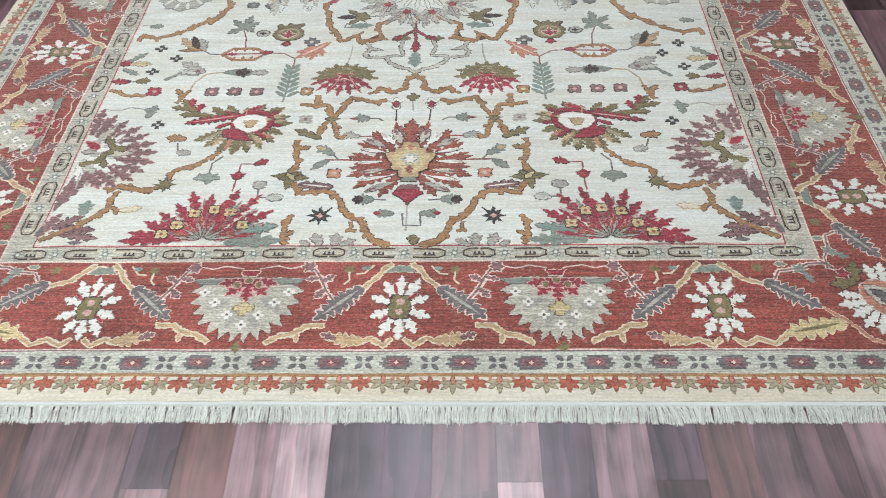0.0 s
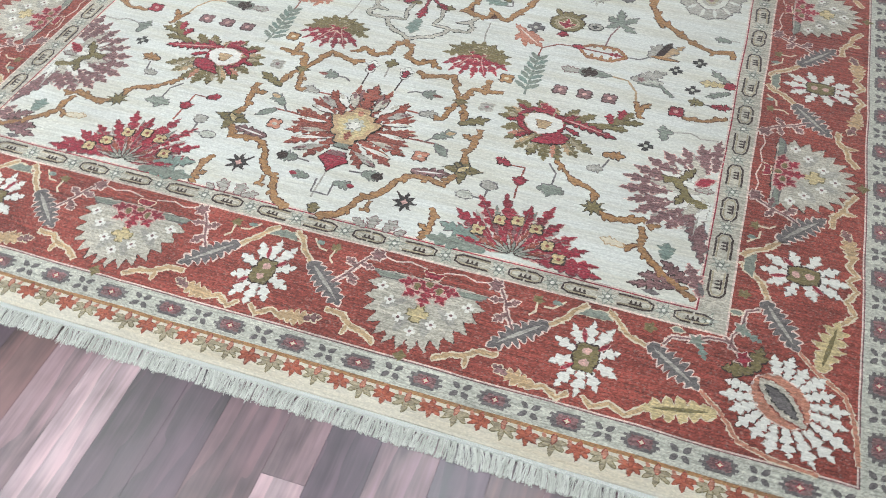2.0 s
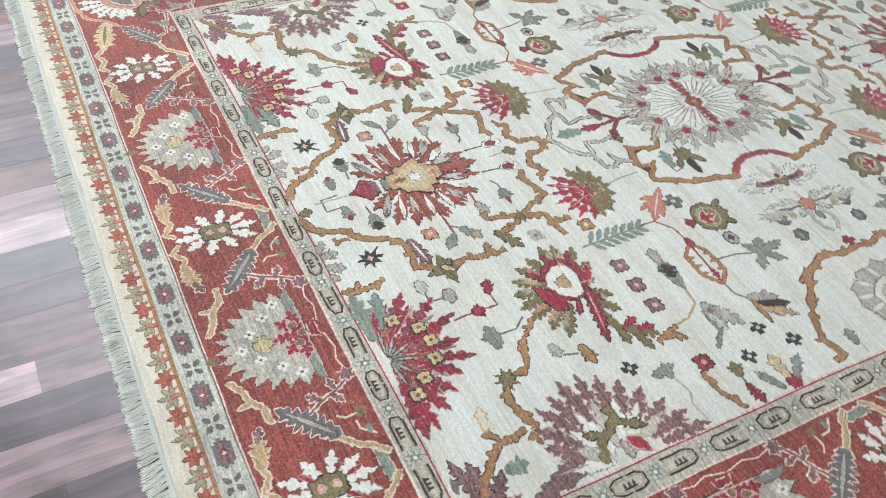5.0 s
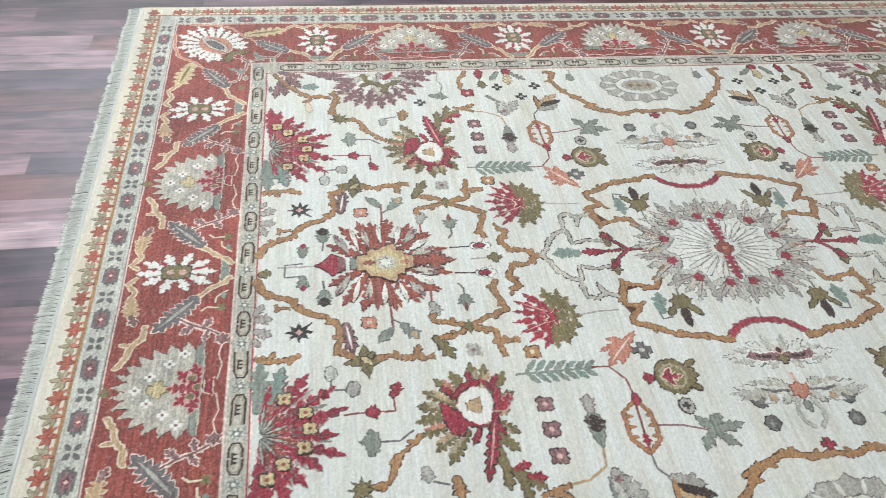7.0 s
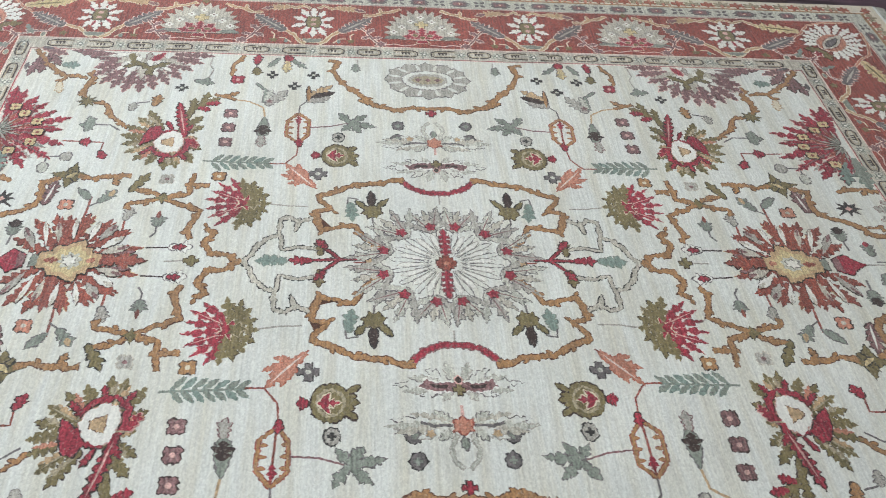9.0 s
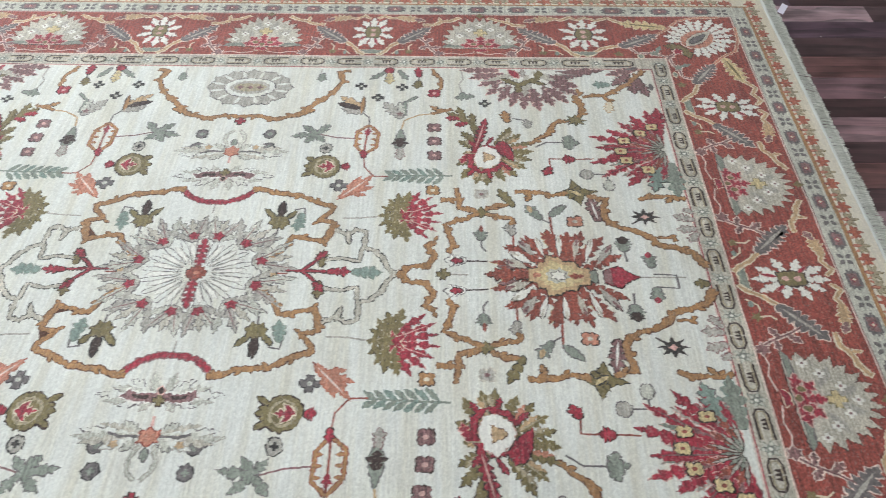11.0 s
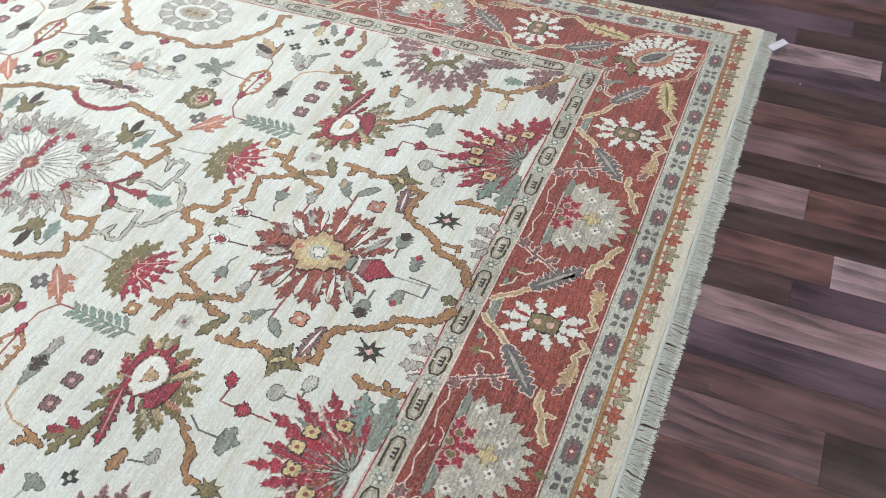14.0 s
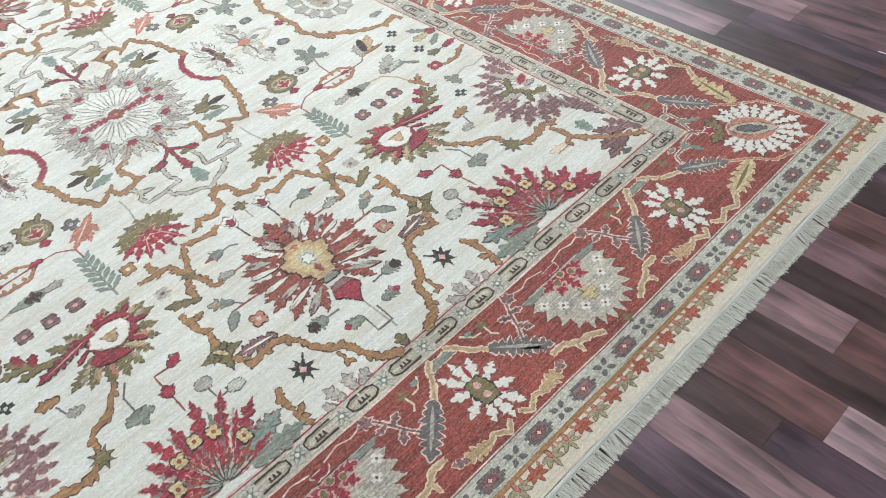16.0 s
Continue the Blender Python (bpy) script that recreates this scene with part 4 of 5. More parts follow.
weave("tulip", leaf((0.587, -0.323), (0.609, -0.262), 0.034, 2, "grey", "slate") + petal((0.606, -0.318), (0.632, -0.251), 0.022, "brown", "ink", 1.3) + leaf((0.614, -0.318), (0.663, -0.255), 0.030, 2, "tan", "slate", 1.1) + petal((0.586, -0.317), (0.662, -0.319), 0.010, "gold", "brown", 1.4))
weave("tulip", petal((0.432, -0.426), (0.518, -0.427), 0.028, "sage", "slate", 0.9, 0.35) + leaf((0.483, -0.427), (0.441, -0.426), 0.044, 2, "brown", "ink", 1.4) + leaf((0.438, -0.428), (0.391, -0.428), 0.026, 3, "grey", "mauve", 1)
      + stem([(0.518, -0.427), (0.556, -0.433), (0.581, -0.469), (0.587, -0.504)], "tan", 0.005))
weave("leaf", leaf((0.566, -0.425), (0.639, -0.372), 0.036, 4, "grey", "slate") + leaf((0.583, -0.428), (0.639, -0.414), 0.022, 3, "mist", "slate", 1.2) + star((0.585, -0.418), 0.012, 5, 0.5, "mauve", None, 2) + ribbon([(0.580, -0.433), (0.635, -0.429), (0.666, -0.460)], 0.007, "sage", "slate", 0.9))
weave("star_leaf", leaf((0.497, -0.208), (0.458, -0.181), 0.026, 2, "sage", "slate") + leaf((0.497, -0.208), (0.484, -0.142), 0.024, 2, "sage", "slate") + leaf((0.497, -0.208), (0.539, -0.238), 0.026, 2, "sage", "slate") + leaf((0.497, -0.208), (0.533, -0.167), 0.024, 2, "sage", "slate") + leaf((0.497, -0.202), (0.463, -0.230), 0.022, 2, "sage", "slate") + stem([(0.496, -0.214), (0.482, -0.259), (0.477, -0.310)], "mauve", 0.004), label="sage five-pointed leaf")
weave("link", disc((0.437, -0.238), 0.018, 0.014, "grey", "ink") + cross((0.437, -0.238), 0.009, "ink", None, None, 2))
# olive blossom and sage leaf near the medallion
weave("blossom", star((0.164, -0.159), 0.026, 7, 0.72, "olive", "brown") + petal((0.180, -0.160), (0.235, -0.161), 0.018, "brown", "ink", 1.3) + petal((0.177, -0.147), (0.207, -0.121), 0.014, "olive", "ink", 1.3) + petal((0.177, -0.177), (0.202, -0.196), 0.014, "olive", "ink", 1.3)
      + stem([(0.122, -0.158), (0.151, -0.159)], "slate") + ribbon([(0.206, -0.190), (0.211, -0.213), (0.189, -0.216)], 0.004, "slate", None, 0.6) + leaf((0.194, -0.210), (0.132, -0.203), 0.030, 3, "teal", "sage"))
weave("cross", cross((0.294, -0.284), 0.020, "slate", "ink", "mist"))
for spot in ((0.710, -0.309), (0.658, -0.356), (0.708, -0.420), (0.636, -0.647)):
    weave("cross", cross(spot, 0.0165, "ink", None, "mist"))
weave("spark", star((0.193, -0.978), 0.028, 8, 0.42, "ink", "brown") + star((0.193, -0.978), 0.009, 4, 0.6, "pink", None, 2) + stem([(0.167, -0.951), (0.181, -0.966)], "brown"))
for spot, fill, line, dot in (((0.175, -0.837), "salmon", "brown", "stone"), ((0.280, -0.513), "gold", "brown", "cream"), ((0.267, -0.631), "grey", "stone", "mauve")):
    weave("floret", quatrefoil(spot, 0.0155, fill, line, dot))
for spot in ((0.411, -0.515), (0.469, -0.514), (0.527, -0.512)):
    weave("floret", quatrefoil(spot, 0.0165, "mauve", "brown", "pink"))
weave("floret", quatrefoil((0.681, -0.510), 0.0165, "crimson", "brown", "pink") + stem([(0.689, -0.517), (0.701, -0.530)], "grey"))
weave("cross", star((0.277, -0.848), 0.046, 4, 0.40, "olive", "ink", 1, 0.12, 1.0) + leaf((0.254, -0.832), (0.302, -0.858), 0.018, 2, "olive", "ink", 1.5) + petal((0.266, -0.858), (0.287, -0.834), 0.012, "straw", "ink", 2))
# crimson birds, hearts and grey knots
weave("bud", leaf((0.369, -0.801), (0.336, -0.787), 0.026, 2, "crimson", "brown") + stem([(0.369, -0.801), (0.402, -0.799), (0.402, -0.831)], "rust", 0.004) + leaf((0.402, -0.855), (0.402, -0.828), 0.034, 3, "crimson", "brown") + stem([(0.402, -0.855), (0.404, -0.897)], "rust", 0.004))
weave("bud", disc((0.345, -0.876), 0.017, 0.013, "grey", "slate", 1, 10) + disc((0.303, -0.919), 0.018, 0.011, "mist", "slate", 1, 10) + stem([(0.345, -0.885), (0.344, -0.919), (0.308, -0.919)], "slate"))
weave("leaf", leaf((0.477, -0.840), (0.440, -0.852), 0.026, 2, "sage", "slate") + leaf((0.466, -0.840), (0.502, -0.852), 0.026, 2, "sage", "slate") + leaf((0.472, -0.834), (0.467, -0.871), 0.026, 2, "sage", "slate", 1.3) + stem([(0.448, -0.771), (0.469, -0.798), (0.470, -0.832)], "slate"))
weave("leaf", leaf((0.553, -0.705), (0.603, -0.697), 0.030, 3, "gold", "brown") + stem([(0.570, -0.718), (0.562, -0.748)], "slate") + leaf((0.530, -0.758), (0.565, -0.754), 0.026, 3, "grey", "slate"))
# twigs along the side guards
weave("twig", leaf((0.788, -0.375), (0.741, -0.328), 0.018, 3, "sage", "slate") + leaf((0.778, -0.382), (0.719, -0.384), 0.028, 3, "straw", "slate") + leaf((0.791, -0.406), (0.741, -0.436), 0.018, 3, "sage", "slate") + disc((0.789, -0.380), 0.014, 0.014, "crimson", "brown", 1.4, 8))
weave("twig", leaf((0.738, -0.466), (0.703, -0.461), 0.030, 3, "olive", "brown") + stem([(0.738, -0.466), (0.764, -0.467)], "slate") + leaf((0.756, -0.467), (0.804, -0.463), 0.024, 3, "crimson", "brown"))
weave("twig", leaf((0.671, -0.618), (0.660, -0.567), 0.026, 3, "sage", "slate") + leaf((0.685, -0.586), (0.658, -0.595), 0.022, 2, "sage", "slate") + stem([(0.681, -0.586), (0.725, -0.577), (0.746, -0.589), (0.786, -0.585)], "grey"))
weave("leaf", leaf((0.770, -0.196), (0.730, -0.195), 0.024, 3, "sage", "slate") + stem([(0.771, -0.190), (0.793, -0.191)], "grey"))
for spot in ((0.439, -0.092), (0.491, -0.087)):
    weave("floret", disc(spot, 0.017, 0.015, "slate", "ink", 1, 8) + cross(spot, 0.008, "sage", None, None, 2))


# -- borders: s runs along the border, d outwards from the inner guard
BORDER = -0.0011


def end_place(s, d):
    return (s, -1.1155 - d)


def side_place(s, d):
    return (0.864 + d, s)


def moved(place, s0, flip=1):
    return lambda s, d: place(s0 + flip * s, d)


def border_flower(p):
    """White daisy of twelve notched petals round an olive heart."""
    c = p(0, 0.125)
    shapes = star(c, 0.030, 9, 0.8, "white", None, 0.8)
    for k in range(10):
        q = TAU * (k + 0.5) / 10
        size = (1.04, 0.94, 0.96, 1.06, 1.0)[k % 5]
        spot = lambda turn, r: p(math.cos(q + turn) * r * 0.060, 0.125 + math.sin(q + turn) * r * 0.086)
        shapes += leaf(spot(0, 0.28), spot(0, 1.04 * size), 0.0250, 2, "white", "slate" if k % 2 else "grey", 0.9 + 0.02 * (k % 3), None, 0.0011)
        if k in (3, 6, 8):
            shapes += petal(spot(0.31, 0.36), spot(0.31, 0.78), 0.008, "crimson", "pink", 1.6, 0.5, 0.001)
    heart = [p(x, 0.125 + y) for x, y in ((-0.016, -0.028), (0.016, -0.028), (0.022, 0.0), (0.016, 0.03), (-0.016, 0.03), (-0.022, 0.0))]
    shapes += edged(heart, "olive", "brown", 2.0, 0.003) + disc(p(0, 0.112), 0.0085, 0.0085, "pink", None, 2.6, 8) + disc(p(0, 0.138), 0.0085, 0.0085, "pink", None, 2.6, 8)
    shapes += edged([p(-0.032, 0.032), p(0.032, 0.032), p(0.016, 0.014), p(-0.016, 0.014)], "sage", "cream", 1.0)
    return shapes


def border_palmette(p):
    """Grey shell with a toothed rim, a crimson flower at its root."""
    rim = []
    for k in range(31):
        q = math.pi * (-0.06 + 1.12 * k / 30)
        r = 1.0 if k % 2 == 0 else 0.80
        rim.append(p(math.cos(q) * 0.116 * r, 0.075 + math.sin(q) * 0.142 * r))
    shapes = edged(rim + [p(-0.06, 0.045), p(0.06, 0.045)], "stone", "brown", 0.9, 0.0014)
    for k in range(9):
        q = math.pi * (0.06 + 0.88 * k / 8)
        shapes += petal(p(math.cos(q) * 0.03, 0.085 + math.sin(q) * 0.03), p(math.cos(q) * 0.088, 0.078 + math.sin(q) * 0.108), 0.020, "grey" if k % 2 else "stone", "slate" if k % 2 else "mist", 1.2, 0.6, 0.0012)
    shapes += edged([p(-0.115, 0.05), p(0.115, 0.05), p(0.10, 0.062), p(-0.10, 0.062)], "sage", "slate", 1.7)
    for sx, d in ((-0.06, 0.112), (0.06, 0.112), (-0.032, 0.145), (0.032, 0.145), (-0.085, 0.085), (0.085, 0.085), (0.0, 0.17)):
        shapes += cross(p(sx, d), 0.011, "white", None, "mauve", 2.0)
    shapes += cross(p(0, 0.128), 0.019, "straw", "olive", None, 2.0)
    for q in (15, 48, 90, 132, 165):
        t = radians(q)
        shapes += leaf(p(math.cos(t) * 0.008, 0.052 + math.sin(t) * 0.008), p(math.cos(t) * 0.062, 0.046 + math.sin(t) * 0.066), 0.024, 3, "crimson", "pink", 2.2, None, 0.0026)
    shapes += disc(p(-0.022, 0.066), 0.007, 0.009, "olive", "pink", 2.9, 8) + disc(p(0.022, 0.066), 0.007, 0.009, "olive", "pink", 2.9, 8) + disc(p(0, 0.055), 0.008, 0.007, "olive", "pink", 2.9, 8)
    shapes += edged([p(-0.020, 0.026), p(0.020, 0.026), p(0.013, 0.040), p(-0.013, 0.040)], "crimson", "cream", 2.2)
    shapes += star(p(0, 0.226), 0.014, 4, 0.6, "olive", None, 1)
    return shapes


def border_vine(p, seed=0):
    """Cream vine, slate saw leaf and mauve twig between a daisy and a shell."""
    shapes = ribbon([p(0.020, 0.008), p(0.036, 0.020), p(0.052, 0.050), p(0.082, 0.080)], 0.0075, "tan", "cream", 0.9, 0.6, 0.0028)
    shapes += leaf(p(0.078, 0.072), p(0.172, 0.158), 0.050, 7, "slate", "blush", 1.1, "grey", 0.0026)
    shapes += ribbon([p(0.150, 0.172), p(0.182, 0.172), p(0.205, 0.190), p(0.232, 0.196), p(0.258, 0.214)], 0.0080, "tan", "cream", 1.0, 0.6, 0.0028) + petal(p(0.200, 0.190), p(0.198, 0.214), 0.008, "tan", "cream", 0.9)
    shapes += ribbon([p(0.012, 0.206), p(0.030, 0.222), p(0.055, 0.205), p(0.075, 0.214)], 0.0070, "tan", "cream", 1.0, 0.6, 0.0028) + leaf(p(0.070, 0.212), p(0.135, 0.202), 0.036, 4, "tan", "cream", 1.1, None, 0.0016) + leaf(p(0.120, 0.206), p(0.152, 0.192), 0.022, 2, "mauve", "cream", 1.3)
    shapes += ribbon([p(0.135, 0.110), p(0.155, 0.080), p(0.170, 0.045), p(0.185, 0.022)], 0.0045, "mauve", "blush", 0.9, 0.4, 0.0028)
    shapes += leaf(p(0.158, 0.076), p(0.178, 0.100), 0.020, 2, "mauve", "blush", 1, None, 0.0026) + leaf(p(0.165, 0.056), p(0.140, 0.040), 0.018, 2, "mauve", "blush", 1, None, 0.0026) + leaf(p(0.172, 0.046), p(0.200, 0.052), 0.016, 2, "mauve", "blush", 1, None, 0.0026)
    shapes += star(p(0.196, 0.016), 0.017, 6, 0.6, "mauve", "blush", 1.4) + ribbon([p(0.208, 0.014), p(0.235, 0.020), p(0.262, 0.012), p(0.300, 0.020)], 0.0030, "blush", None, 0.8, 0.2)
    shapes += disc(p(0.075, 0.020), 0.010, 0.006, "teal", None, 0.9, 6) + star(p(0.110, 0.024), 0.013, 5, 0.6, "olive", None, 0.9) + ribbon([p(0.110, 0.03), p(0.108, 0.052), p(0.118, 0.064)], 0.004, "cream", None, 0.9) + ribbon([p(0.060, 0.012), p(0.078, 0.034), p(0.096, 0.036)], 0.004, "cream", None, 0.8)
    return shapes


def corner_vine(p):
    """The last vine of a side runs into the corner under its shell."""
    shapes = ribbon([p(0.020, 0.008), p(0.036, 0.020), p(0.060, 0.050), p(0.100, 0.066)], 0.0075, "tan", "cream", 0.9, 0.6, 0.0028)
    shapes += leaf(p(0.105, 0.060), p(0.205, 0.130), 0.050, 7, "slate", "blush", 1.1, "grey", 0.0026)
    shapes += ribbon([p(0.205, 0.130), p(0.240, 0.160), p(0.275, 0.208), p(0.330, 0.226), p(0.405, 0.232)], 0.0065, "salmon", "cream", 0.8, 0.4, 0.0014)
    shapes += leaf(p(0.235, 0.166), p(0.110, 0.196), 0.052, 5, "straw", "cream", 1.1, "olive", 0.0014)
    shapes += ribbon([p(0.012, 0.206), p(0.030, 0.222), p(0.060, 0.205), p(0.090, 0.220), p(0.120, 0.196)], 0.0070, "tan", "cream", 1.0, 0.6, 0.0028)
    shapes += ribbon([p(0.130, 0.052), p(0.142, 0.030), p(0.180, 0.026), p(0.205, 0.012), p(0.235, 0.010)], 0.0040, "mauve", "blush", 0.9, 0.4, 0.0028) + star(p(0.185, 0.026), 0.016, 5, 0.5, "sage", "blush", 1.3) + leaf(p(0.19, 0.03), p(0.205, 0.065), 0.018, 2, "teal", None, 1)
    shapes += disc(p(0.150, 0.012), 0.012, 0.006, "sage", "cream", 0.9, 6) + star(p(0.100, 0.022), 0.014, 5, 0.6, "olive", None, 0.9)
    return shapes


def corner_palmette(root, tip):
    """White-plumed shell lying across a corner of the border."""
    shapes = []
    mid = at(root, tip, 0.46, 0)
    for k in range(17):
        q = radians(-142 + 284 * k / 16)
        r = 0.118 - 0.030 * abs(math.sin(q * 0.75)) + 0.008 * (k % 2)
        along, across = math.cos(q) * r * 1.12, math.sin(q) * r * 1.02
        a, b = at(root, tip, 0.46 + along * 1.9, across * 0.42), at(root, tip, 0.46 + along * 4.4, across)
        shapes += leaf(a, b, 0.024, 3, "white", "brown" if k % 3 == 0 else "grey", 0.9 + 0.02 * (k % 2), None, 0.0012)
    ring = [at(root, tip, 0.46 + math.cos(TAU * k / 16) * 0.25, math.sin(TAU * k / 16) * 0.042) for k in range(16)]
    shapes += edged(ring, "salmon", "blush", 1.6)
    shapes += petal(at(root, tip, 0.22, 0), at(root, tip, 0.74, 0), 0.044, "stone", "rust", 2.1, 0.45) + petal(at(root, tip, 0.30, 0), at(root, tip, 0.64, 0), 0.022, "slate", "ink", 2.7, 0.45)
    shapes += leaf(at(root, tip, 0.16, 0), at(root, tip, 0.02, 0.045), 0.034, 2, "olive", "brown", 2.3) + leaf(at(root, tip, 0.16, 0), at(root, tip, 0.02, -0.045), 0.034, 2, "olive", "brown", 2.3) + star(at(root, tip, 0.03, 0), 0.018, 5, 0.5, "crimson", "blush", 2.6)
    shapes += ribbon([at(root, tip, -0.20, 0), at(root, tip, 0.0, 0)], 0.006, "mauve", "blush", 0.9, 0.3)
    return shapes


for place, flowers, shells in ((end_place, (0.0, 0.632), (0.316,)), (side_place, (-0.32, -0.925), (0.0, -0.640))):
    ends = place is end_place
    axis = ENDS if ends else SIDES
    for s0 in flowers:
        weave("daisy", border_flower(moved(place, s0)), axis if s0 == 0 else ALL, BORDER, "white daisy with an olive heart")
    for s0 in shells:
        weave("shell_palmette", border_palmette(moved(place, s0)), axis if s0 == 0 else ALL, BORDER, "grey toothed shell palmette with a crimson flower")
    if ends:
        cells = ((0.0, 1), (0.632, -1))
    else:
        cells = ((-0.32, 1), (-0.32, -1), (-0.925, 1))
    for s0, flip in cells:
        weave("border_vine", border_vine(moved(place, s0, flip)), ALL, BORDER)
weave("border_vine", corner_vine(moved(end_place, 0.632, 1)), ALL, BORDER)
weave("border_vine", corner_vine(moved(side_place, -0.905, -1)), ALL, BORDER)
weave("corner_palmette", corner_palmette((0.895, -1.150), (1.055, -1.310)), ALL, BORDER, "white plumed corner palmette with a salmon heart")

# -- inner guard: hooked cartouches and pale florets by turns
GUARD = -0.0006


def cartouche(p, closed=False):
    """A hooked oval in dark wool with a khaki lining, open at one end or closed."""
    def hook(flip):
        reach = 0.002 if closed else -0.034
        outer = [p(flip * -reach, 0.011), p(flip * -0.020, 0.011), p(flip * -0.033, 0.018), p(flip * -0.033, 0.035), p(flip * -0.020, 0.042), p(flip * -reach, 0.042)]
        inner = [p(flip * -reach, 0.0158), p(flip * -0.018, 0.0158), p(flip * -0.028, 0.0208), p(flip * -0.028, 0.032), p(flip * -0.018, 0.0372), p(flip * -reach, 0.0372)]
        return ribbon(outer, 0.0042, "brown", None, 0.8, 0.15) + ribbon(inner, 0.0030, "khaki", None, 0.9, 0.15)
    shapes = hook(1) + (hook(-1) if closed else [])
    for s in (-1, 0, 1):
        shapes += petal(p(s * 0.009, 0.033), p(s * 0.009, 0.021), 0.005, "brown", None, 1.2)
    return shapes + ribbon([p(-0.013, 0.033), p(0.013, 0.033)], 0.0034, "brown", None, 1.1, 0.1)


def guard_floret(p):
    return star(p(0, 0.0265), 0.0205, 6, 0.42, "mist", "sage", 0.8, 0.3, 1.0, 0.0016) + star(p(0, 0.0265), 0.010, 6, 0.5, "sage", "slate", 1.5, 0.8, 1.0, 0.0012) + disc(p(0, 0.0265), 0.004, 0.004, "white", None, 2, 6)


def guard_end(s, d):
    return (s, -1.0705 - d * 0.80)


def guard_side(s, d):
    return (0.808 + d * 1.0, s)


for place, spots in ((guard_end, [0.0535 + 0.107 * k for k in range(8)]), (guard_side, [-0.0525 - 0.105 * k for k in range(10)])):
    for k, s0 in enumerate(spots):
        weave("cartouche", cartouche(moved(place, s0, 1 if k % 2 else -1), k % 3 == 1), ALL, GUARD)
for place, spots in ((guard_end, [0.107 * k for k in range(9)]), (guard_side, [-0.105 * k for k in range(10)])):
    for k, s0 in enumerate(spots):
        axis = (ENDS if place is guard_end else SIDES) if k == 0 else ALL
        if place is guard_end and k == 8:
            s0 = 0.831
        weave("guard_floret", guard_floret(moved(place, s0)), axis, GUARD)

# -- blue-grey guard: dark blocks and crossed leaves; cream guard: leaves hanging from a rust line
OUTER = -0.0016


def block(p):
    shapes = []
    for row, off in enumerate((-0.0135, -0.0081, -0.0027, 0.0027, 0.0081, 0.0135)):
        half = (0.021, 0.030, 0.026, 0.033, 0.027, 0.022)[row]
        shapes += edged([p(-half, 0.026 + off - 0.0027), p(half * 0.94, 0.026 + off - 0.0027), p(half * 0.94, 0.026 + off + 0.0027), p(-half, 0.026 + off + 0.0027)], "slate", None, 0.7)
    return shapes + edged([p(-0.017, 0.016), p(0.017, 0.016), p(0.020, 0.026), p(0.017, 0.036), p(-0.017, 0.036), p(-0.020, 0.026)], "mauve", None, 1.2) + star(p(0, 0.026), 0.0055, 4, 0.5, "cream", "crimson", 1.8)


def crossed(p):
    shapes = []
    for a, b in ((1, 1), (1, -1), (-1, 1), (-1, -1)):
        shapes += petal(p(a * 0.003, 0.026 + b * 0.003), p(a * 0.017, 0.026 + b * 0.015), 0.011, "slate", None, 0.8)
    return shapes


def hanging_leaf(p, fill, big):
    r = 0.0245 if big else 0.0205
    shapes = []
    for q in (-5, 32, 90, 148, 185):
        t = radians(q)
        shapes += petal(p(0, 0.012), p(math.cos(t) * r, 0.015 + math.sin(t) * r), 0.0080, fill, "olive" if big else "rust", 0.8, 0.5, 0.0011)
    return shapes + petal(p(0, -0.002), p(0, 0.018), 0.008, "salmon" if big else "orange", "red", 1.3, 0.5, 0.0012) + petal(p(-0.02, 0.0), p(-0.012, 0.012), 0.007, "salmon", None, 0.7)


def blue_end(s, d):
    return (s, -1.351 - d * 0.99)


def blue_side(s, d):
    return (1.100 + d * 1.07, s)


def cream_end(s, d):
    return (s, -1.4085 - d)


def cream_side(s, d):
    return (1.165 + d, s)


for place, count in ((blue_end, 9), (blue_side, 11)):
    for k in range(count):
        axis = (ENDS if place is blue_end else SIDES) if k == 0 else ALL
        s0 = 0.1265 * k * (1 if place is blue_end else -1)
        weave("guard_block", block(moved(place, s0)), axis, OUTER)
        weave("crossed_leaf", crossed(moved(place, s0 + (0.0632 if place is blue_end else -0.0632))), ALL, OUTER)
for place, count in ((cream_end, 14), (cream_side, 16)):
    for k in range(count):
        s0 = (0.022 + 0.0855 * k) * (1 if place is cream_end else -1)
        step = 0.0428 if place is cream_end else -0.0428
        weave("guard_leaf", hanging_leaf(moved(place, s0), "khaki", True), ALL, OUTER)
        if abs(s0 + step) < (1.2 if place is cream_end else 1.42):
            weave("guard_leaf", hanging_leaf(moved(place, s0 + step), "orange", False), ALL, OUTER)

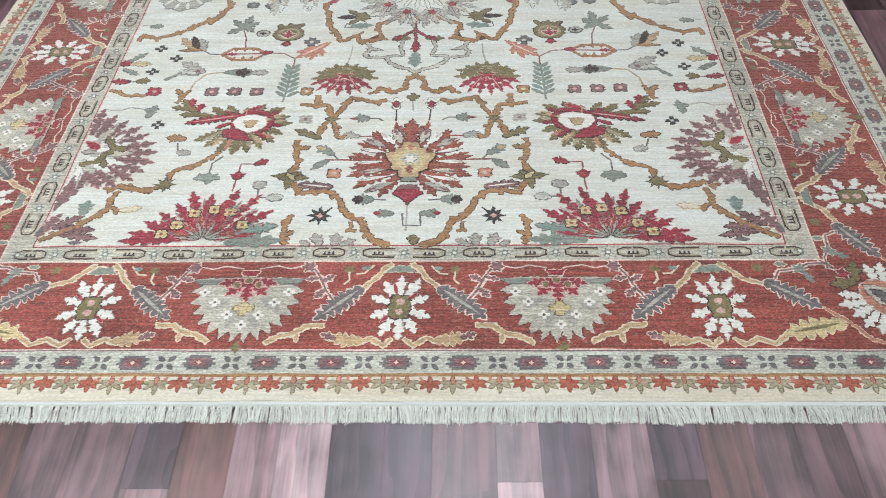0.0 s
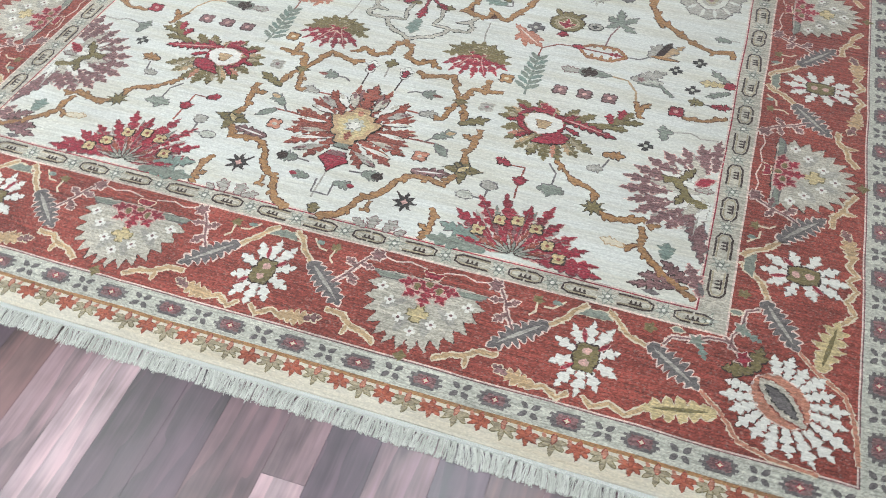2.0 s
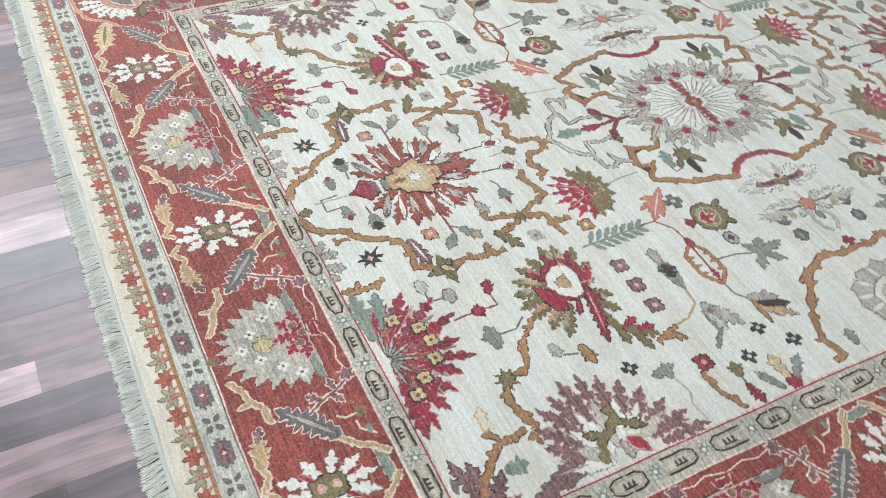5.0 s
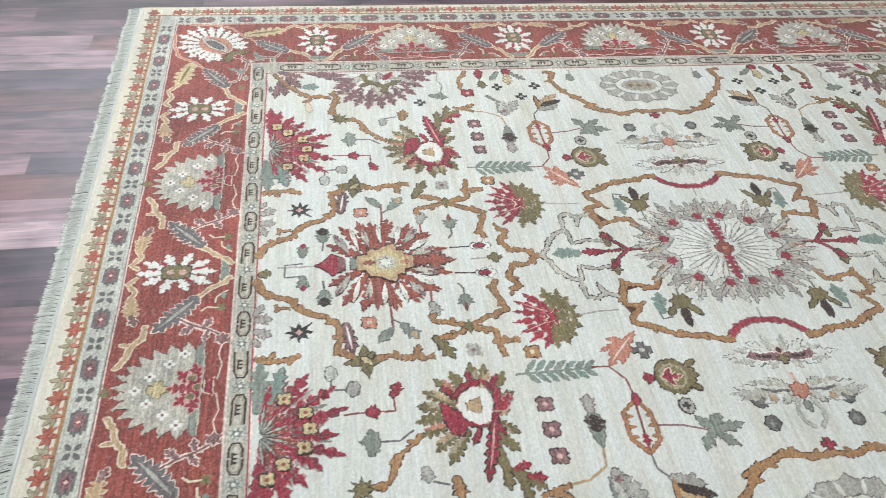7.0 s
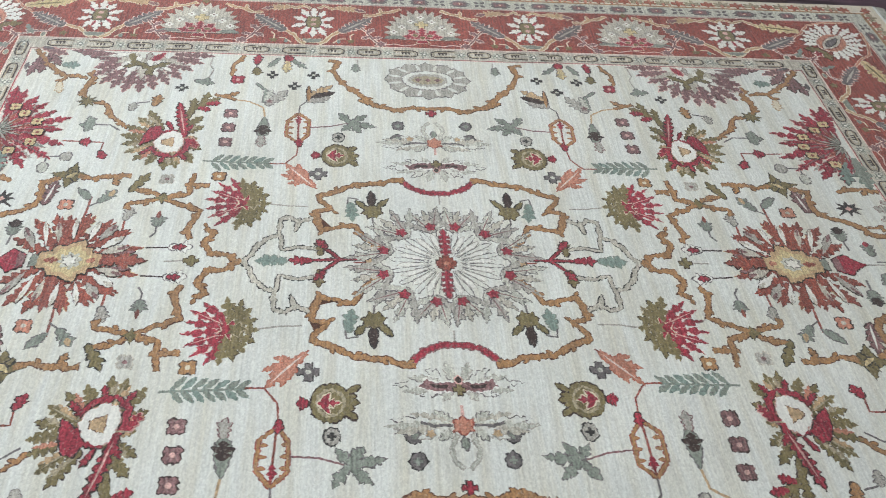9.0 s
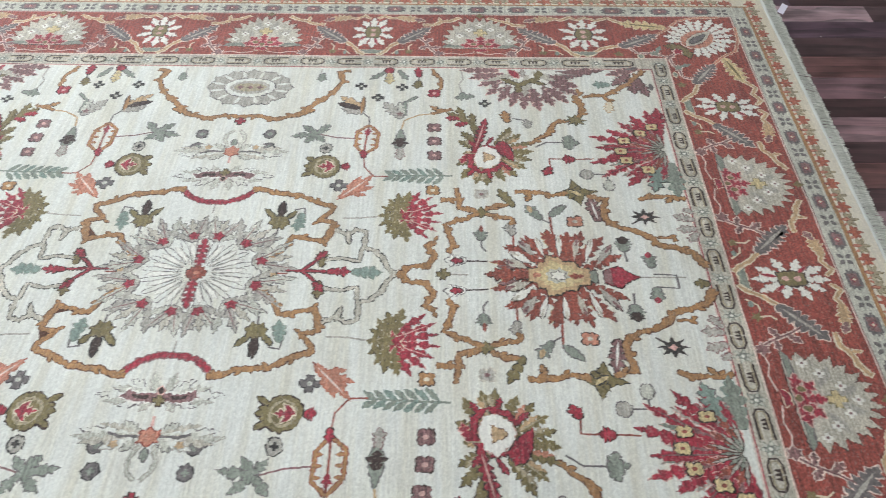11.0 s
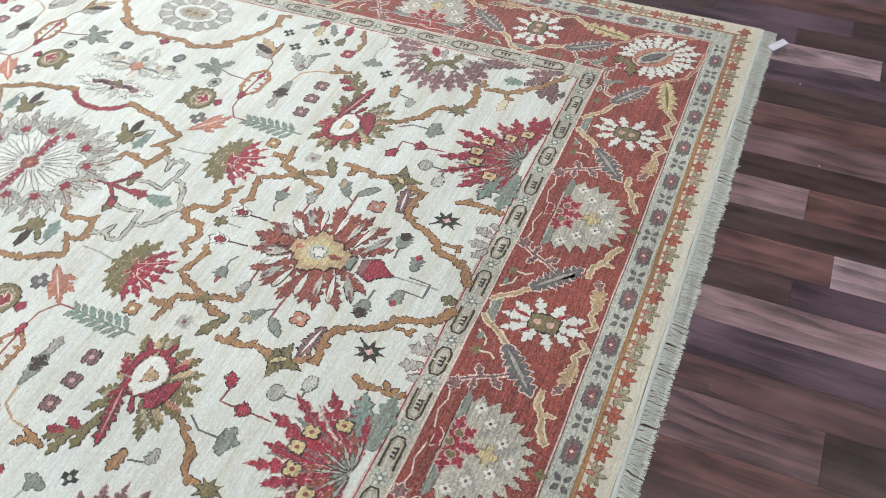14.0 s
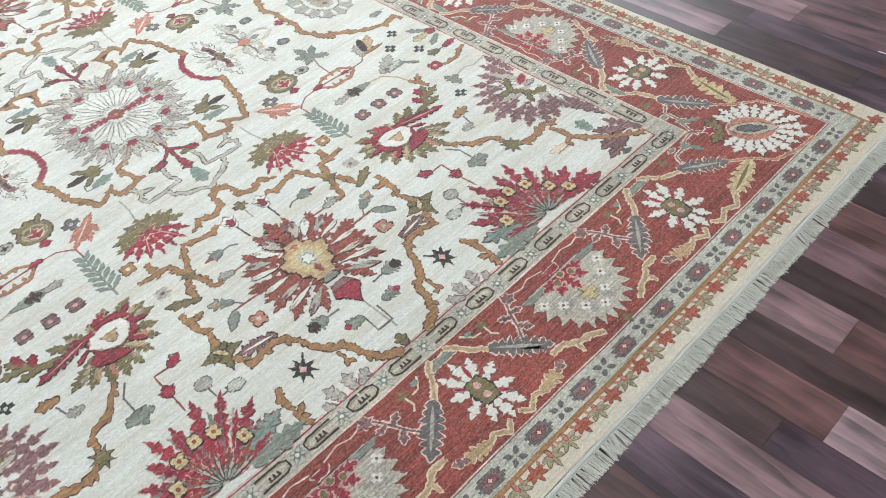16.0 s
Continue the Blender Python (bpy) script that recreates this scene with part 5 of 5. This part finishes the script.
# ---- fringe ----
def fringe(y0, sign, seed):
    """Warp ends: each tassel leaves its knot narrow, then spreads and lies over its neighbours."""
    rnd = random.Random(seed)
    verts, faces = [], []
    x, lean = -1.206, 0.0
    while x < 1.206:
        lean = lean * 0.82 + rnd.uniform(-0.28, 0.28)
        clump = noise.noise((x * 9.0, seed, 0)) + 0.6 * noise.noise((x * 31.0, seed, 4))
        length = 0.036 + 0.004 * clump + rnd.uniform(-0.002, 0.002)
        bunch = rnd.uniform(0.65, 1.25)
        for s in range(20):
            side = (s / 19 - 0.5) * 2
            spread = side * 0.0064 * bunch + rnd.uniform(-0.0022, 0.0022) + (lean * 0.55 + clump * 0.5) * length * 0.5
            reach = length * rnd.uniform(0.86, 1.04)
            if rnd.random() < 0.03:
                reach, spread = reach * 1.12, spread + rnd.uniform(-0.012, 0.012)
            sway, lift, bow = rnd.uniform(0, 6.28), rnd.uniform(0.0, 0.0028), rnd.uniform(-0.0016, 0.0016)
            r = 0.00062 * rnd.uniform(0.8, 1.2)
            first = len(verts)
            for j in range(6):
                f = j / 5
                open_out = min(1, max(0, f - 0.08) * 2.6) ** 0.8
                cx = x + side * 0.0038 * (1 - open_out) + spread * open_out * (0.62 + 0.38 * f) + math.sin(f * 7 + sway) * 0.0006 * f + bow * math.sin(f * math.pi)
                cz = FLOOR_Z + 0.0012 + 0.0040 * (1 - min(1, f * 1.4)) + lift * math.sin(min(1, f * 1.2) * math.pi)
                for a in range(3):
                    verts.append((cx + r * math.cos(a * 2.094 + 0.5), y0 + sign * (0.0075 + reach * f), cz + r * math.sin(a * 2.094 + 0.5)))
            for j in range(5):
                for a in range(3):
                    b, c = first + j * 3 + a, first + j * 3 + (a + 1) % 3
                    faces.append((b, c, c + 3, b + 3))
        x += 0.0108 + rnd.uniform(-0.0018, 0.0018)
    return mesh_of("fringe", verts, faces, [M_FRINGE])


def knots(y0, sign, seed):
    """Two rows of slanting stitches that bind the warp ends into a cord."""
    rnd = random.Random(seed)
    verts, faces = [], []
    for row, slant in ((0.0028, 1), (0.0072, -1)):
        x = -1.21
        while x < 1.21:
            first, y = len(verts), y0 + sign * row + 0.0006 * noise.noise((x * 20, seed, row * 900))
            w, d = 0.0027, 0.0026 + rnd.uniform(-0.0003, 0.0004)
            for px, py, pz in ((-w, -d * 0.5, 0), (0, -d, 0), (w, d * 0.5, 0), (0, d, 0), (-w * 0.3, -d * 0.2, 0.0026), (w * 0.3, d * 0.2, 0.0026)):
                verts.append((x + px, y + sign * slant * py, FLOOR_Z + 0.0056 + pz))
            faces += [(first + a, first + b, first + c) for a, b, c in ((0, 1, 4), (1, 5, 4), (1, 2, 5), (2, 3, 5), (3, 4, 5), (3, 0, 4))]
            x += 0.0046
    return mesh_of("knots", verts, faces, [M_CORD])


for y0, sign, seed in ((-1.463, -1, 5), (1.525, 1, 8)):
    tagged(part("fringe", fringe(y0, sign, seed), rug, "pale cotton warp fringe of loose strands"), kind="stuff")
    tagged(part("end_cord", knots(y0, sign, seed), rug, "narrow row of cotton knotting"), kind="stuff")
    part("end_band", box_mesh("end_band", (-1.211, min(y0, y0 + sign * 0.0095), FLOOR_Z), (1.211, max(y0, y0 + sign * 0.0095), FLOOR_Z + 0.0054), M_FRINGE), rug, "narrow flat-woven cotton end band")

# paper tag pinned at the far corner of the fringe
tag = tagged(new("paper_tag", box_mesh("paper_tag", (-0.034, -0.010, 0), (0.034, 0.010, 0.0006), M_TAG)), "small white paper tag lying on the rug fringe", "tag")
tag.matrix_world = pose(-1.142, 1.580, 0.0035, 12, 4, 151)
sliver_way = [(0.0, -0.024), (0.002, -0.012), (0.001, 0.0), (-0.001, 0.011), (0.003, 0.024)]
sliver = tagged(new("paper_sliver", mesh_of("paper_sliver", [(x + s * 0.0018, y, z + 0.0012 * (k % 2)) for k, (x, y) in enumerate(sliver_way) for s in (-1, 1) for z in (0.0004, 0.0012)],
                [(4 * k + a, 4 * k + b, 4 * k + b + 4, 4 * k + a + 4) for k in range(4) for a, b in ((0, 2), (2, 3), (3, 1), (1, 0))] + [(0, 1, 3, 2), (16, 18, 19, 17)], [M_TAG])), "thin curled sliver of white paper on the laminate floor", "paper")
sliver.matrix_world = pose(-1.451, 1.388, FLOOR_Z, 0, 0, 4)

# crumbs of lint on the floor
for lx, ly, turn in ((-0.693, 1.745, 20), (-1.0, 1.66, 130)):
    bm = bmesh.new()
    bmesh.ops.create_icosphere(bm, subdivisions=1, radius=0.0020)
    for v in bm.verts:
        v.co = (v.co.x * 1.5, v.co.y * 0.8, v.co.z * 0.4 + 0.0012)
    data = bpy.data.meshes.new("lint")
    bm.to_mesh(data)
    bm.free()
    data.materials.append(M_FRINGE)
    crumb = tagged(new("lint", data), "tiny pale crumb of lint on the laminate floor", "lint", "lint on the floor")
    crumb.matrix_world = pose(lx, ly, FLOOR_Z, 0, 0, turn)

# ---- floor of laminate strips, running along y ----
floor = tagged(new("floor", box_mesh("floor", (-ROOM_X, -ROOM_Y, FLOOR_Z - 0.1), (ROOM_X, ROOM_Y, FLOOR_Z - 0.0014), M_SEAM)), "dark mixed-tone wood-look laminate floor strips", "floor", kind="structure")
# boards run nearly along the rug; edges across the floor where y is 0
EDGES = [-1.165, -1.071, -0.981, -0.878, -0.772, -0.669, -0.586, -0.480, -0.394, -0.298, -0.216, -0.125, -0.030, 0.055, 0.168, 0.245, 0.336, 0.437, 0.524, 0.614, 0.696, 0.780, 0.870]
LEAN, WIDTHS = 0.0099, (0.094, 0.086, 0.101, 0.090, 0.083)
while EDGES[-1] < ROOM_X - 0.1:
    EDGES.append(EDGES[-1] + WIDTHS[len(EDGES) % 5])
while EDGES[0] > -ROOM_X + 0.1:
    EDGES.insert(0, EDGES[0] - WIDTHS[len(EDGES) % 5])
# boards seen beside the rug's ends: the row's left edge, where the board begins and ends, its tone
BOARDS = {
    -1.165: [(-2.2, -1.3, "mid"), (1.42, 1.848, "pale"), (1.848, 2.5, "dark")],
    -1.071: [(-2.25, -1.587, "light"), (-1.587, -1.0, "red"), (1.2, 2.05, "slate")],
    -0.981: [(-2.1, -1.2, "light"), (1.1, 2.06, "dark"), (2.06, 2.6, "light")],
    -0.878: [(-2.0, -1.3, "slate"), (1.3, 2.3, "red")],
    -0.772: [(-2.3, -1.4, "red"), (1.1, 1.98, "mid"), (1.98, 2.6, "slate")],
    -0.669: [(-2.2, -1.3, "mid"), (1.3, 2.3, "dark")],
    -0.586: [(-2.3, -1.4, "mid"), (1.2, 1.735, "light"), (1.735, 2.4, "red")],
    -0.480: [(-2.1, -1.637, "light"), (-1.637, -1.1, "slate"), (1.3, 2.25, "dark")],
    -0.394: [(-2.2, -1.2, "red"), (1.2, 1.811, "red"), (1.811, 2.21, "pale")],
    -0.298: [(-2.3, -1.4, "light"), (1.1, 1.74, "dark"), (1.74, 2.6, "slate")],
    -0.216: [(-2.1, -1.3, "pale"), (1.2, 2.05, "light")],
    -0.125: [(-2.3, -1.2, "slate"), (1.3, 2.3, "slate")],
    -0.030: [(-2.2, -1.3, "slate"), (1.2, 2.2, "red")],
    0.055: [(-2.1, -1.2, "mid"), (1.3, 1.845, "mid"), (1.845, 2.4, "dark")],
    0.168: [(-2.3, -1.622, "pale"), (-1.622, -1.1, "light"), (1.2, 2.3, "red")],
    0.245: [(-2.2, -1.2, "slate"), (1.1, 1.75, "dark"), (1.75, 2.3, "mid")],
    0.336: [(-2.1, -1.2, "light"), (1.2, 2.2, "light")],
    0.437: [(-2.3, -1.617, "dark"), (-1.617, -1.1, "slate"), (1.3, 2.2, "slate")],
    0.524: [(-2.2, -1.2, "red"), (1.2, 2.3, "dark")],
    0.614: [(-2.3, -1.3, "mid"), (1.3, 2.2, "red")],
    0.696: [(-2.1, -1.2, "mid"), (1.2, 2.1, "dark")],
    0.780: [(-2.3, -1.3, "light"), (1.1, 2.2, "mid")],
}
TONES = ("dark", "dark", "slate", "red", "mid", "red", "slate", "mid", "light", "dark")
rnd = random.Random(41)
strip_meshes = {}


def strip_mesh(width, length, tone):
    key = (round(width, 3), round(length, 3), tone)
    if key not in strip_meshes:
        w, g, c = width / 2, 0.00008, 0.0002
        lo, hi = (-w + g, -length / 2 + g), (w - g, length / 2 - g)
        verts = [(x, y, z) for z, i in ((-0.0016, 0), (0.0, c)) for x, y in ((lo[0] + i, lo[1] + i), (hi[0] - i, lo[1] + i), (hi[0] - i, hi[1] - i), (lo[0] + i, hi[1] - i))]
        faces = [(4, 5, 6, 7)] + [(k, (k + 1) % 4, 4 + (k + 1) % 4, 4 + k) for k in range(4)]
        strip_meshes[key] = mesh_of("strip", verts, faces, [LAMINATE[tone]])
    return strip_meshes[key]


for left, right in zip(EDGES, EDGES[1:]):
    x, known = (left + right) / 2, BOARDS.get(left, [])
    cuts, y, last = [], -ROOM_Y, ""
    while y < ROOM_Y - 0.02:
        here = [b for b in known if b[0] - 0.25 < y < b[1] - 0.02]
        ahead = [b[0] for b in known if b[0] > y + 0.02]
        if here:
            end, tone = here[0][1], here[0][2]
        else:
            end = round(y + (rnd.choice((0.38, 0.5, 0.62, 0.76, 0.9)) if abs(x) < 2.6 else 2.4), 2)
            tone = rnd.choice([t for t in TONES if t != last])
            if ahead and end > min(ahead) - 0.25:
                end = min(ahead)
        end = min(end, ROOM_Y)
        cuts.append((y, end, tone))
        y, last = end, tone
    for a, b, tone in cuts:
        hidden = abs(x) < 1.1 and a > -1.35 and b < 1.4
        if b - a > 0.02 and not hidden:
            ob = part("strip", strip_mesh(right - left, b - a, tone), floor)
            ob.location = (x - LEAN * (a + b) / 2, (a + b) / 2, FLOOR_Z)
            ob.rotation_euler = (0, 0, LEAN)
